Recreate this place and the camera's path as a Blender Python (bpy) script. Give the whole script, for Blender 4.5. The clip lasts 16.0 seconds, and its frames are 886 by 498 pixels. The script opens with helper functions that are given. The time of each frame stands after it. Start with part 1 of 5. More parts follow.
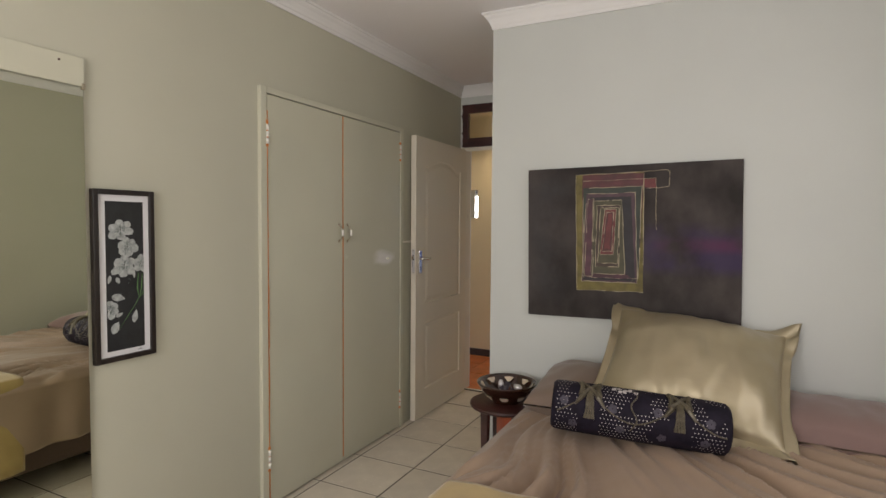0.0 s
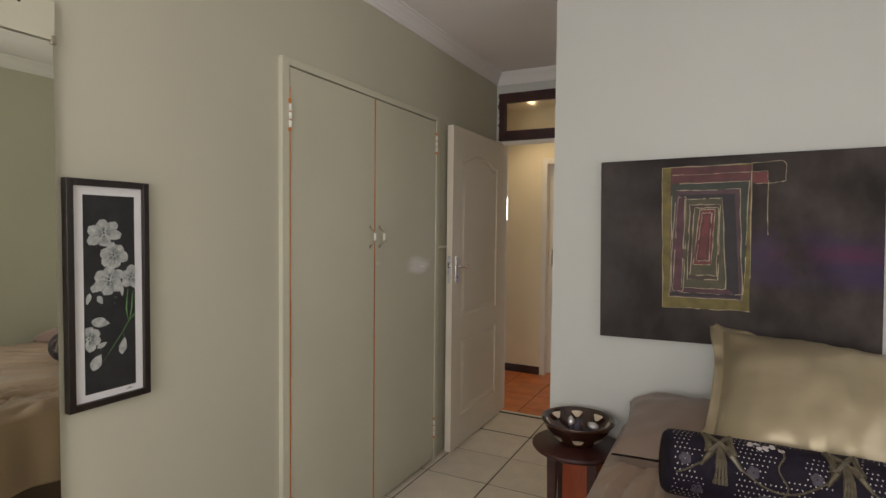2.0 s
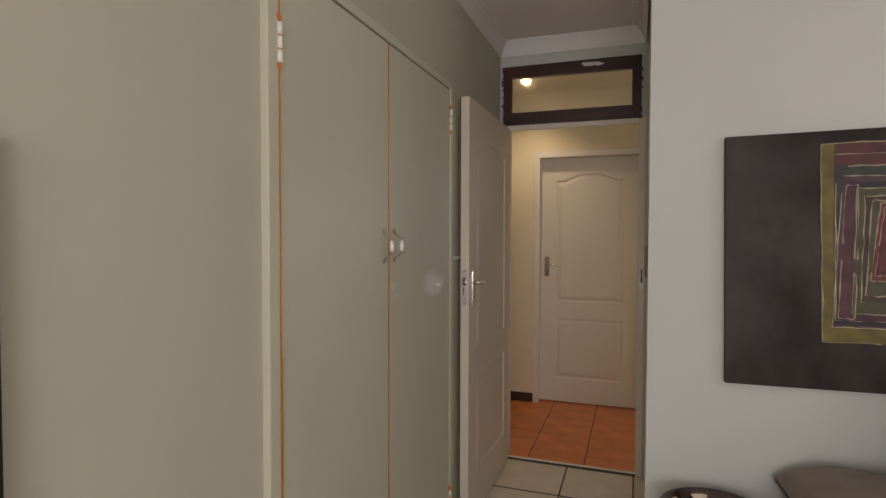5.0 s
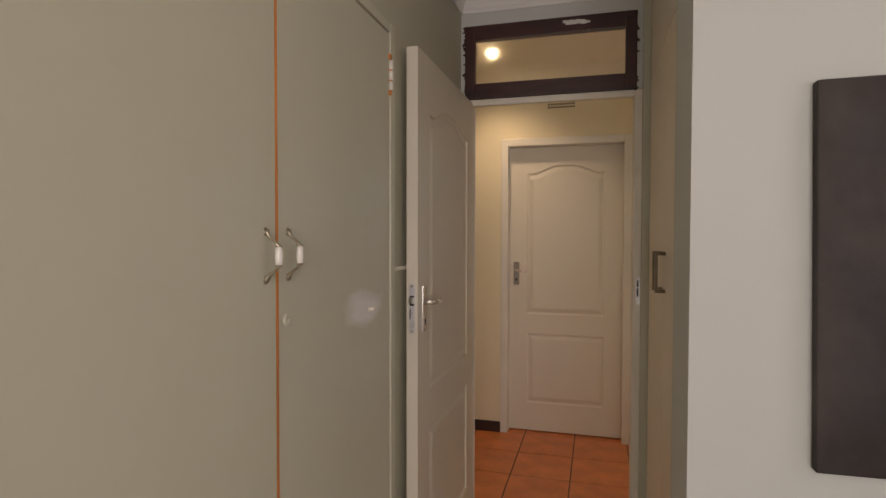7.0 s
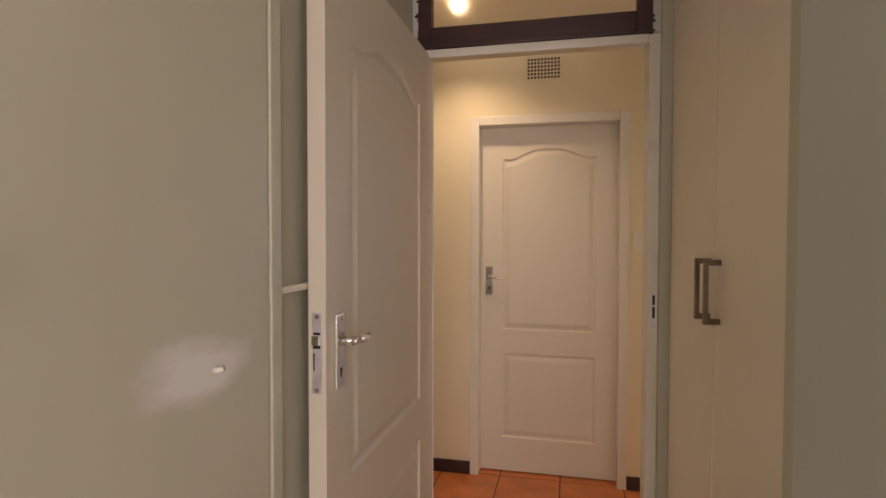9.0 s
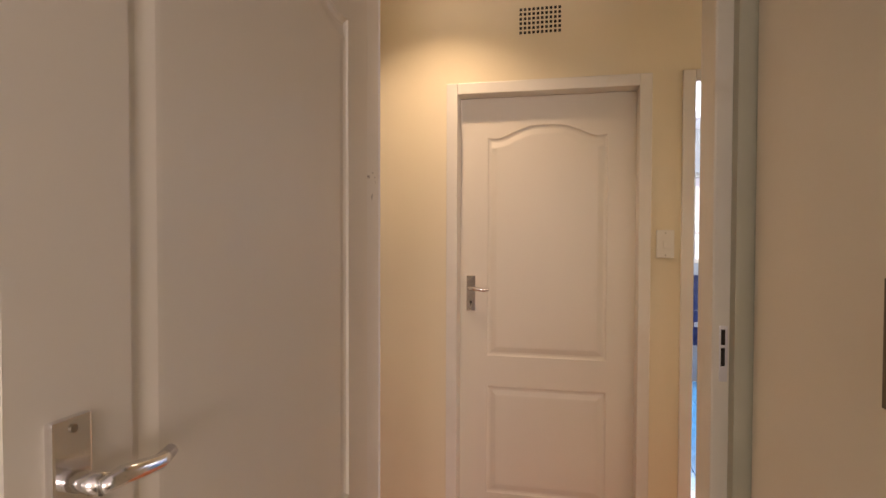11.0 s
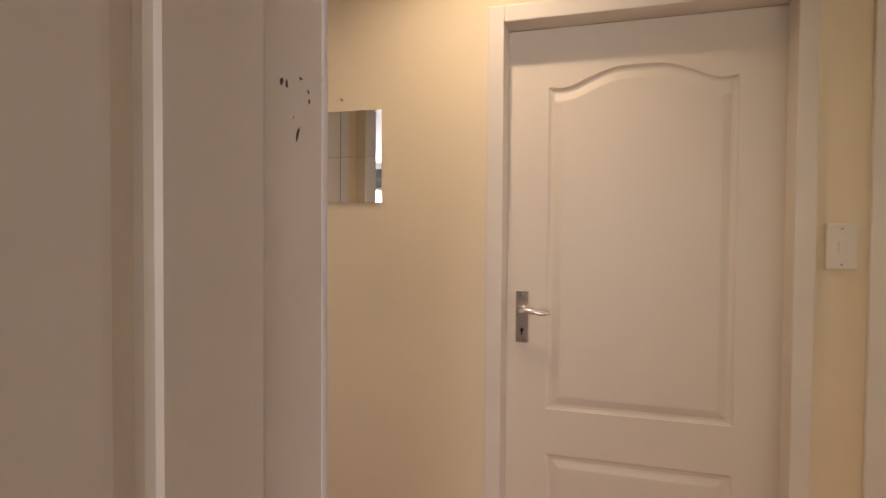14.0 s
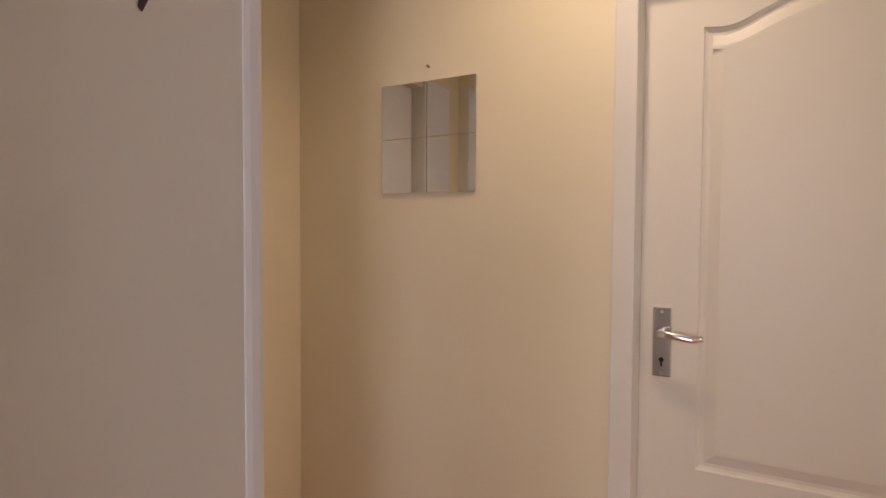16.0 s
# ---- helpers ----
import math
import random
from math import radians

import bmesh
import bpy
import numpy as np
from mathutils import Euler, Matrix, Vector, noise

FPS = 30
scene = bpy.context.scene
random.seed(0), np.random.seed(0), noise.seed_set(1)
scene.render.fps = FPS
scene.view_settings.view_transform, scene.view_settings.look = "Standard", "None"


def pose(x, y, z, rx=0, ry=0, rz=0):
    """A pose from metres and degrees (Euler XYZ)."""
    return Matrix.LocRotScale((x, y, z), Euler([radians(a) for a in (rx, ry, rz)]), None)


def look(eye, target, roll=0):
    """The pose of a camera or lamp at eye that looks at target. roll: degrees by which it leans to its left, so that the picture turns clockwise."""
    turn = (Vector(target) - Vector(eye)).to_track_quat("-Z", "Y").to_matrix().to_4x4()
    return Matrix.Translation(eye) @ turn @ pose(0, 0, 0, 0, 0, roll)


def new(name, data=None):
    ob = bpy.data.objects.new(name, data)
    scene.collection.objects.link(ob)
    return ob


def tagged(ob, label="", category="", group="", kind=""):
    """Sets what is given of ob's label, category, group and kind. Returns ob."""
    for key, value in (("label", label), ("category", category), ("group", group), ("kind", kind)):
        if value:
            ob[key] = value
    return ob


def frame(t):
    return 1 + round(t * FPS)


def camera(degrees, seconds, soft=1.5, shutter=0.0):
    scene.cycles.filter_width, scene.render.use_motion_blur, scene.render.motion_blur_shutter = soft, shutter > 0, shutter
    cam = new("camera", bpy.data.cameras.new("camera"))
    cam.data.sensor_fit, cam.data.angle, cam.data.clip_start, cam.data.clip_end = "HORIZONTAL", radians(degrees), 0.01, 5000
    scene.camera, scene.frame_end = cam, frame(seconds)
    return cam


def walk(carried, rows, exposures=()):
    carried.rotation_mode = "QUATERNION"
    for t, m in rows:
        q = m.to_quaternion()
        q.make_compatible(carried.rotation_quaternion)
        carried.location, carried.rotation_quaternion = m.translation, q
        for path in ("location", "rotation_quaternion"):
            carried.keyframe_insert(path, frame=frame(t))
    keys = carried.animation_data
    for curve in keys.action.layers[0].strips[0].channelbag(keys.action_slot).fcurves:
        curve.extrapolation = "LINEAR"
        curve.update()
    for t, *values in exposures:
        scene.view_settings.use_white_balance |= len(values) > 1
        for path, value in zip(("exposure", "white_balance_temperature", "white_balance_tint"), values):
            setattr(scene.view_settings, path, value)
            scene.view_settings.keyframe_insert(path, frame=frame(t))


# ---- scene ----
cam = camera(77.8, 16.0)
PATH = [
    (0, (1.969, -0.188, 1.412), (1.071, 1.597, 1.323), 0.4),
    (0.5, (1.886, -0.075, 1.41), (0.971, 1.701, 1.319), 0.5),
    (1, (1.771, 0.015, 1.422), (0.851, 1.789, 1.336), 0.5),
    (1.5, (1.648, 0.084, 1.418), (0.734, 1.862, 1.338), 0.6),
    (2, (1.542, 0.146, 1.41), (0.635, 1.926, 1.331), 0.6),
    (2.5, (1.413, 0.224, 1.409), (0.518, 2.011, 1.337), 0.6),
    (3, (1.276, 0.305, 1.409), (0.401, 2.103, 1.34), 0.5),
    (3.5, (1.128, 0.393, 1.412), (0.289, 2.207, 1.348), 0.5),
    (4, (0.99, 0.478, 1.408), (0.204, 2.316, 1.346), 0.4),
    (4.2, (0.944, 0.518, 1.404), (0.186, 2.368, 1.343), 0.3),
    (6.5, (0.662, 1.233, 1.404), (0.099, 3.152, 1.349), 0.2),
    (7, (0.647, 1.409, 1.403), (0.108, 3.334, 1.35), 0.1),
    (7.5, (0.637, 1.597, 1.407), (0.115, 3.527, 1.353), 0.1),
    (8, (0.596, 1.774, 1.398), (0.103, 3.709, 1.341), 0.1),
    (8.5, (0.560, 1.937, 1.409), (0.098, 3.885, 1.35), 0.1),
    (9, (0.556, 2.122, 1.4), (0.106, 4.07, 1.345), 0.1),
    (9.5, (0.554, 2.318, 1.404), (0.116, 4.269, 1.349), 0.2),
    (12, (0.446, 3.119, 1.379), (0.033, 5.075, 1.336), 0.1),
    (12.5, (0.425, 3.259, 1.378), (-0.002, 5.213, 1.331), 0.1),
    (13, (0.405, 3.369, 1.369), (-0.057, 5.315, 1.321), 0.1),
    (13.5, (0.381, 3.49, 1.375), (-0.134, 5.422, 1.326), 0.2),
    (14, (0.356, 3.603, 1.381), (-0.223, 5.516, 1.33), 0.4),
    (14.5, (0.336, 3.7, 1.379), (-0.335, 5.583, 1.326), 0.3),
    (15, (0.307, 3.805, 1.384), (-0.462, 5.65, 1.327), 0.2),
    (15.5, (0.291, 3.895, 1.386), (-0.589, 5.69, 1.323), 0.2),
    (16, (0.268, 3.963, 1.386), (-0.703, 5.71, 1.314), 0.3),
]
walk(cam, [(t, look(eye, target, roll)) for t, eye, target, roll in PATH],
     exposures=[(0.0, -0.05, 6570, 15), (2.0, -0.22, 6570, 15), (3.5, -0.44, 6620, 18), (4.2, -0.38, 6650, 19), (6.5, -0.15, 6850, 22), (8.0, 0.08, 7080, 25), (9.5, 0.42, 7200, 29), (12.0, 0.61, 6950, 30), (13.0, 0.55, 6800, 29), (14.0, 0.57, 6600, 28), (16.0, 0.58, 6150, 28)])

# ---- world and light ----
world = bpy.data.worlds.new("sky")
scene.world = world
world.use_nodes = True
wn = world.node_tree
sky = wn.nodes.new("ShaderNodeTexSky")
sky.sky_type = "NISHITA"
sky.sun_disc = False
sky.sun_elevation, sky.sun_rotation = radians(54), radians(45)
wn.links.new(sky.outputs[0], wn.nodes["Background"].inputs[0])
wn.nodes["Background"].inputs[1].default_value = 0.1


def area_lamp(name, m, sx, sy, watts, color):
    data = bpy.data.lights.new(name, "AREA")
    data.shape, data.size, data.size_y, data.energy, data.color = "RECTANGLE", sx, sy, watts, color
    ob = new(name, data)
    ob.matrix_world = m
    return ob


def downlight_lamp(name, place, watts, color, angle, blend, radius=0.03):
    data = bpy.data.lights.new(name, "SPOT")
    data.energy, data.color, data.spot_size, data.spot_blend, data.shadow_soft_size = watts, color, radians(angle), blend, radius
    ob = new(name, data)
    ob.matrix_world = pose(*place)
    return ob


sun_data = bpy.data.lights.new("sun", "SUN")
sun_data.energy, sun_data.angle, sun_data.color = 3.0, radians(0.5), (1.0, 0.95, 0.88)
new("sun", sun_data).matrix_world = look((0, 0, 0), (-0.5, -0.5, -1.0))
area_lamp("window_daylight", pose(2.885, 1.20, 1.52, 90, 0, 90), 1.45, 1.1, 8, (1.0, 0.97, 0.95))
area_lamp("back_window_daylight", pose(1.35, -1.565, 1.5, 90, 0, 0), 1.6, 1.15, 52, (1.0, 0.98, 0.95))
area_lamp("far_room_daylight", pose(-2.6, -1.56, 1.5, 90, 0, 0), 2.0, 1.2, 80, (0.96, 0.97, 1.0))
area_lamp("bathroom_daylight", pose(1.75, 8.42, 1.57, -90, 0, 0), 1.1, 0.85, 50, (0.75, 0.9, 1.0))
downlight_lamp("hall_lamp_glow", (0.0, 4.86, 2.505), 21, (1.0, 0.80, 0.52), 128, 1.0)
# added fill from an unseen source, to brighten the jamb and hall end
area_lamp("hall_end_fill", pose(3.57, 4.70, 1.5, 90, 0, 90), 0.34, 0.95, 5.5, (1.0, 0.95, 0.88))

# ---- materials ----


def nodes_of(name):
    m = bpy.data.materials.new(name)
    m.use_nodes = True
    nt = m.node_tree
    return m, nt, nt.nodes["Principled BSDF"]


def ramp_mix(nt, fac, a, b):
    mix = nt.nodes.new("ShaderNodeMix")
    mix.data_type = "RGBA"
    mix.inputs[6].default_value, mix.inputs[7].default_value = (*a, 1), (*b, 1)
    nt.links.new(fac, mix.inputs[0])
    return mix.outputs[2]


def over(nt, fac, base, color):
    mix = nt.nodes.new("ShaderNodeMix")
    mix.data_type = "RGBA"
    mix.inputs[7].default_value = (*color, 1)
    nt.links.new(fac, mix.inputs[0])
    nt.links.new(base, mix.inputs[6])
    return mix.outputs[2]


def noise_at(nt, scale, detail=3.0, stretch=(1, 1, 1), space="Object"):
    co, mp, n = nt.nodes.new("ShaderNodeTexCoord"), nt.nodes.new("ShaderNodeMapping"), nt.nodes.new("ShaderNodeTexNoise")
    mp.inputs["Scale"].default_value = stretch
    n.inputs["Scale"].default_value, n.inputs["Detail"].default_value = scale, detail
    nt.links.new(co.outputs[space], mp.inputs[0])
    nt.links.new(mp.outputs[0], n.inputs["Vector"])
    return n.outputs[0]


def steps(nt, value, low, high):
    r = nt.nodes.new("ShaderNodeMapRange")
    r.inputs[1].default_value, r.inputs[2].default_value = low, high
    nt.links.new(value, r.inputs[0])
    return r.outputs[0]


def bumped(nt, bsdf, height, strength, distance=0.002):
    b = nt.nodes.new("ShaderNodeBump")
    b.inputs["Strength"].default_value, b.inputs["Distance"].default_value = strength, distance
    nt.links.new(height, b.inputs["Height"])
    nt.links.new(b.outputs[0], bsdf.inputs["Normal"])


def surface(name, color, rough=0.5, vary=0.08, scale=3.0, grain=60.0, bump=0.1, metal=0.0, stretch=(1, 1, 1), coat=0.0, stain=None, sheen=0.0):
    """A material with cloudy large variation, fine grain, relief and uneven gloss."""
    m, nt, b = nodes_of(name)
    dark = tuple(c * (1 - vary) for c in color)
    light = tuple(min(1, c * (1 + vary)) for c in color)
    big = noise_at(nt, scale, 5, stretch)
    fine = noise_at(nt, grain, 4, stretch)
    c = ramp_mix(nt, steps(nt, big, 0.3, 0.7), dark, light)
    if stain:
        c = over(nt, steps(nt, noise_at(nt, scale * 2.3, 8), 0.62, 0.86), c, stain)
    nt.links.new(c, b.inputs["Base Color"])
    r = nt.nodes.new("ShaderNodeMapRange")
    r.inputs[3].default_value, r.inputs[4].default_value = max(0.02, rough - 0.08), min(1, rough + 0.08)
    nt.links.new(fine, r.inputs[0])
    nt.links.new(r.outputs[0], b.inputs["Roughness"])
    b.inputs["Metallic"].default_value = metal
    b.inputs["Coat Weight"].default_value = coat
    b.inputs["Sheen Weight"].default_value = sheen
    if bump:
        bumped(nt, b, fine, bump)
    return m


SAGE = surface("sage_wall_paint", (0.512, 0.504, 0.402), 0.6, 0.03, 1.6, 90, 0.12, stain=(0.48, 0.482, 0.375))
SAGE_GLOSS = surface("sage_enamel_paint", (0.562, 0.554, 0.438), 0.40, 0.035, 2.0, 45, 0.06, stain=(0.54, 0.525, 0.415))
PALE = surface("pale_wall_paint", (0.555, 0.572, 0.545), 0.7, 0.03, 1.5, 90, 0.12)
CREAM = surface("cream_wall_paint", (0.78, 0.685, 0.48), 0.65, 0.035, 1.7, 80, 0.14, stain=(0.75, 0.645, 0.44))
CEILING = surface("ceiling_paint", (0.84, 0.81, 0.82), 0.8, 0.03, 1.0, 50, 0.1)
HALL_CEILING = surface("cream_ceiling_paint", (0.84, 0.765, 0.58), 0.8, 0.03, 1.0, 50, 0.1)
CORNICE = surface("cornice_plaster", (0.78, 0.77, 0.76), 0.6, 0.02, 2.0, 60, 0.05)
CUPBOARD_CREAM = surface("cream_cupboard_paint", (0.80, 0.735, 0.615), 0.42, 0.03, 2.2, 70, 0.06)
DOOR_PAINT = surface("white_door_paint", (0.73, 0.675, 0.565), 0.42, 0.03, 2.2, 70, 0.08, stretch=(1, 1, 0.3))
TRIM = surface("white_gloss_trim", (0.74, 0.70, 0.61), 0.4, 0.04, 4.0, 60, 0.08, stain=(0.66, 0.60, 0.49))
MAHOGANY = surface("dark_wood_varnish", (0.042, 0.012, 0.010), 0.42, 0.4, 6.0, 50, 0.15, stretch=(1, 1, 5))
SKIRT = surface("dark_skirting_paint", (0.04, 0.018, 0.014), 0.4, 0.3, 8.0, 60, 0.1)
CHROME = surface("chrome", (0.80, 0.78, 0.77), 0.18, 0.02, 3, 5, 0.0, metal=1.0)
ZINC = surface("dull_zinc", (0.60, 0.59, 0.60), 0.42, 0.12, 40, 90, 0.1, metal=0.45)
STEEL = surface("satin_steel", (0.66, 0.65, 0.66), 0.42, 0.06, 20, 60, 0.02, metal=0.9)
BRASS = surface("worn_nickel", (0.45, 0.40, 0.31), 0.32, 0.2, 60, 200, 0.1, metal=1.0)
BRONZE = surface("dark_bronze", (0.16, 0.125, 0.085), 0.4, 0.15, 30, 150, 0.1, metal=0.8)
PORCELAIN = surface("white_porcelain", (0.80, 0.78, 0.72), 0.15, 0.02, 30, 90, 0.0, coat=0.5)
ORANGE_WOOD = surface("raw_orange_wood", (0.60, 0.21, 0.05), 0.7, 0.25, 14, 80, 0.2, stretch=(1, 1, 0.15))
PLASTER = surface("filler_plaster", (0.68, 0.67, 0.63), 0.85, 0.05, 18, 120, 0.3)
GROUT = surface("floor_grout", (0.055, 0.047, 0.04), 0.9, 0.15, 8, 120, 0.3)
HALL_GROUT = surface("hall_grout", (0.17, 0.095, 0.06), 0.9, 0.15, 8, 120, 0.3)
BLACK = surface("black_lacquer", (0.018, 0.013, 0.011), 0.32, 0.3, 20, 90, 0.05)
PAPER = surface("white_mount_card", (0.72, 0.72, 0.73), 0.8, 0.02, 10, 150, 0.05)
PRINT = surface("black_print", (0.016, 0.017, 0.018), 0.6, 0.35, 20, 90, 0.0)
PETAL = surface("grey_white_petal", (0.38, 0.40, 0.39), 0.7, 0.3, 60, 160, 0.1)
VEIN = surface("petal_vein", (0.20, 0.23, 0.22), 0.7, 0.3, 60, 160, 0.0)
STEM = surface("green_stem", (0.07, 0.15, 0.05), 0.7, 0.4, 30, 90, 0.0)
BEDCLOTH = surface("taupe_satin_duvet", (0.305, 0.215, 0.148), 0.5, 0.05, 4, 300, 0.06, sheen=0.15)
TAUPE = surface("taupe_pillow_cotton", (0.185, 0.132, 0.098), 0.8, 0.06, 5, 300, 0.1, sheen=0.2)
MAUVE = surface("mauve_pillow_cotton", (0.215, 0.138, 0.122), 0.8, 0.05, 5, 300, 0.1, sheen=0.3)
SATIN = surface("gold_satin", (0.40, 0.34, 0.225), 0.36, 0.08, 2, 14, 0.5, metal=0.5, stretch=(1, 2.2, 1))
THROW = surface("mustard_throw", (0.38, 0.27, 0.10), 0.75, 0.1, 12, 200, 0.3, sheen=0.3)
NAVY = surface("navy_brocade", (0.013, 0.010, 0.018), 0.7, 0.3, 30, 240, 0.2)
GOLD_THREAD = surface("gold_thread", (0.095, 0.079, 0.050), 0.4, 0.3, 60, 240, 0.3, metal=0.3)
DOT_THREAD = surface("pale_dot_thread", (0.50, 0.46, 0.44), 0.55, 0.2, 60, 240, 0.1)
GREY_THREAD = surface("grey_flower_thread", (0.05, 0.042, 0.06), 0.6, 0.3, 60, 240, 0.2)
RED_WOOD = surface("red_mahogany", (0.34, 0.065, 0.022), 0.32, 0.2, 7, 60, 0.1, stretch=(6, 1, 1), coat=0.3)
RED_GLAZE = surface("red_brown_glaze", (0.085, 0.024, 0.010), 0.16, 0.4, 14, 60, 0.05, coat=0.6)
GLAZE = surface("brown_glaze", (0.032, 0.011, 0.006), 0.14, 0.4, 14, 60, 0.05, coat=0.6)
CREAM_GLAZE = surface("cream_glaze", (0.62, 0.52, 0.40), 0.2, 0.15, 20, 60, 0.05, coat=0.6)
PLASTIC = surface("white_plastic", (0.76, 0.72, 0.62), 0.35, 0.02, 10, 100, 0.03)
# near-black for thin slabs on solid faces: the shade inside holes as colour
HOLE_SHADE = surface("hole_shade", (0.02, 0.016, 0.013), 0.9, 0.2, 20, 60, 0.0)
BLUE_TUB = surface("blue_enamel", (0.03, 0.22, 0.52), 0.12, 0.05, 3, 60, 0.0, coat=0.6)
WASHER = surface("white_appliance", (0.50, 0.60, 0.74), 0.3, 0.02, 3, 80, 0.02)
BOTTLE = surface("green_bottle", (0.02, 0.06, 0.055), 0.25, 0.1, 20, 60, 0.0)
RUBBER = surface("grey_hose", (0.30, 0.30, 0.32), 0.3, 0.1, 60, 90, 0.1, metal=0.7)
WHITE_TILE = surface("white_mosaic", (0.75, 0.75, 0.72), 0.2, 0.04, 20, 80, 0.0)
DARK_CURTAIN = surface("dark_wall_band", (0.09, 0.085, 0.085), 0.8, 0.1, 6, 90, 0.2)
OUTSIDE = surface("pale_yard_wall", (0.6, 0.58, 0.54), 0.9, 0.1, 2, 40, 0.2)


def tile_material(name, color, rough, spread, mottle, cloud=9.0):
    m, nt, b = nodes_of(name)
    info = nt.nodes.new("ShaderNodeObjectInfo")
    a = ramp_mix(nt, steps(nt, noise_at(nt, cloud, 6, space="Object"), 0.3, 0.72), tuple(c * (1 - mottle) for c in color), tuple(min(1, c * (1 + mottle)) for c in color))
    hs = nt.nodes.new("ShaderNodeHueSaturation")
    r = nt.nodes.new("ShaderNodeMapRange")
    r.inputs[3].default_value, r.inputs[4].default_value = 1 - spread, 1 + spread
    nt.links.new(info.outputs["Random"], r.inputs[0])
    nt.links.new(r.outputs[0], hs.inputs["Value"])
    nt.links.new(a, hs.inputs["Color"])
    nt.links.new(hs.outputs[0], b.inputs["Base Color"])
    fine = noise_at(nt, 40, 4)
    r2 = nt.nodes.new("ShaderNodeMapRange")
    r2.inputs[3].default_value, r2.inputs[4].default_value = rough - 0.02, rough + 0.03
    nt.links.new(fine, r2.inputs[0])
    nt.links.new(r2.outputs[0], b.inputs["Roughness"])
    bumped(nt, b, fine, 0.012)
    return m


FLOOR_TILE = tile_material("cream_ceramic_tile", (0.68, 0.62, 0.52), 0.26, 0.04, 0.06)
HALL_TILE = tile_material("terracotta_tile", (0.62, 0.19, 0.055), 0.30, 0.08, 0.22, 7)
BLUE_TILE = tile_material("mottled_blue_tile", (0.038, 0.054, 0.150), 0.22, 0.12, 0.5, 11)
BATH_FLOOR_TILE = tile_material("light_blue_floor_tile", (0.07, 0.34, 0.62), 0.22, 0.06, 0.25, 9)


def mirror_material(name, color):
    m, nt, b = nodes_of(name)
    b.inputs["Base Color"].default_value, b.inputs["Metallic"].default_value = (*color, 1), 1.0
    b.inputs["Roughness"].default_value = 0.012
    return m


def glass_material(name, rough):
    m, nt, b = nodes_of(name)
    b.inputs["Base Color"].default_value, b.inputs["Transmission Weight"].default_value = (0.97, 0.96, 0.92, 1), 1.0
    b.inputs["Roughness"].default_value, b.inputs["IOR"].default_value = rough, 1.45
    return m


def glow_material(name, color, strength):
    m, nt, b = nodes_of(name)
    b.inputs["Emission Color"].default_value, b.inputs["Emission Strength"].default_value = (*color, 1), strength
    return m


def frosted_material():
    m, nt, b = nodes_of("frosted_pane")
    tr = nt.nodes.new("ShaderNodeBsdfTranslucent")
    tr.inputs[0].default_value = (0.9, 0.93, 0.95, 1)
    nt.links.new(tr.outputs[0], nt.nodes["Material Output"].inputs[0])
    return m


def filler_material():
    """The sage enamel with a patch of dried filler wiped on by hand, streaky towards its rim."""
    m = SAGE_GLOSS.copy()
    m.name = "sage_enamel_with_filler"
    nt = m.node_tree
    b = nt.nodes["Principled BSDF"]
    base = b.inputs["Base Color"].links[0].from_socket
    co, ln = nt.nodes.new("ShaderNodeTexCoord"), nt.nodes.new("ShaderNodeVectorMath")
    ln.operation = "LENGTH"
    mp = nt.nodes.new("ShaderNodeMapping")
    mp.inputs["Location"].default_value = (0, -2.845 / 0.15, -1.190 / 0.062)
    mp.inputs["Scale"].default_value = (0, 1 / 0.15, 1 / 0.062)
    nt.links.new(co.outputs["Object"], mp.inputs[0])
    nt.links.new(mp.outputs[0], ln.inputs[0])
    mix = nt.nodes.new("ShaderNodeMath")
    mix.operation = "MULTIPLY_ADD"
    mix.inputs[1].default_value = -1.0
    nt.links.new(ln.outputs["Value"], mix.inputs[0])
    nt.links.new(noise_at(nt, 14, 8, (1, 0.5, 1.6)), mix.inputs[2])
    nt.links.new(over(nt, steps(nt, mix.outputs[0], -0.50, 0.02), base, (0.80, 0.79, 0.76)), b.inputs["Base Color"])
    return m


NAVY.node_tree.nodes["Principled BSDF"].inputs["Specular IOR Level"].default_value = 0.15
FROSTED, WIPED = frosted_material(), filler_material()
MIRROR, CLEAR_MIRROR = mirror_material("mirror_silver", (0.85, 0.87, 0.76)), mirror_material("clear_mirror", (0.90, 0.91, 0.89))
GLASS, OBSCURE = glass_material("clear_glass", 0.0), glass_material("obscure_glass", 0.14)
BULB = glow_material("warm_bulb", (1.0, 0.80, 0.45), 22)

# ---- mesh helpers ----


def block(bm, x0, x1, y0, y1, z0, z1, bevel=0.0):
    """A box between two corners, with rounded edges if asked."""
    g = bmesh.ops.create_cube(bm, size=1.0, matrix=Matrix.LocRotScale(((x0 + x1) / 2, (y0 + y1) / 2, (z0 + z1) / 2), None, (x1 - x0, y1 - y0, z1 - z0)))
    if bevel:
        es = list({e for v in g["verts"] for e in v.link_edges})
        bmesh.ops.bevel(bm, geom=es, offset=bevel, segments=2, profile=0.6, affect="EDGES")


def mesh_of(name, bm, material, smooth=False):
    bmesh.ops.recalc_face_normals(bm, faces=bm.faces)
    me = bpy.data.meshes.new(name)
    bm.to_mesh(me)
    bm.free()
    me.materials.append(material)
    if smooth:
        me.polygons.foreach_set("use_smooth", [True] * len(me.polygons))
    return me


def part(name, bm, material, parent=None, label="", smooth=False):
    ob = new(name, mesh_of(name, bm, material, smooth))
    ob.parent = parent
    if label:
        tagged(ob, label)
    return ob


def boxes(*items, bevel=0.0):
    bm = bmesh.new()
    for i in items:
        block(bm, *i, bevel=bevel)
    return bm


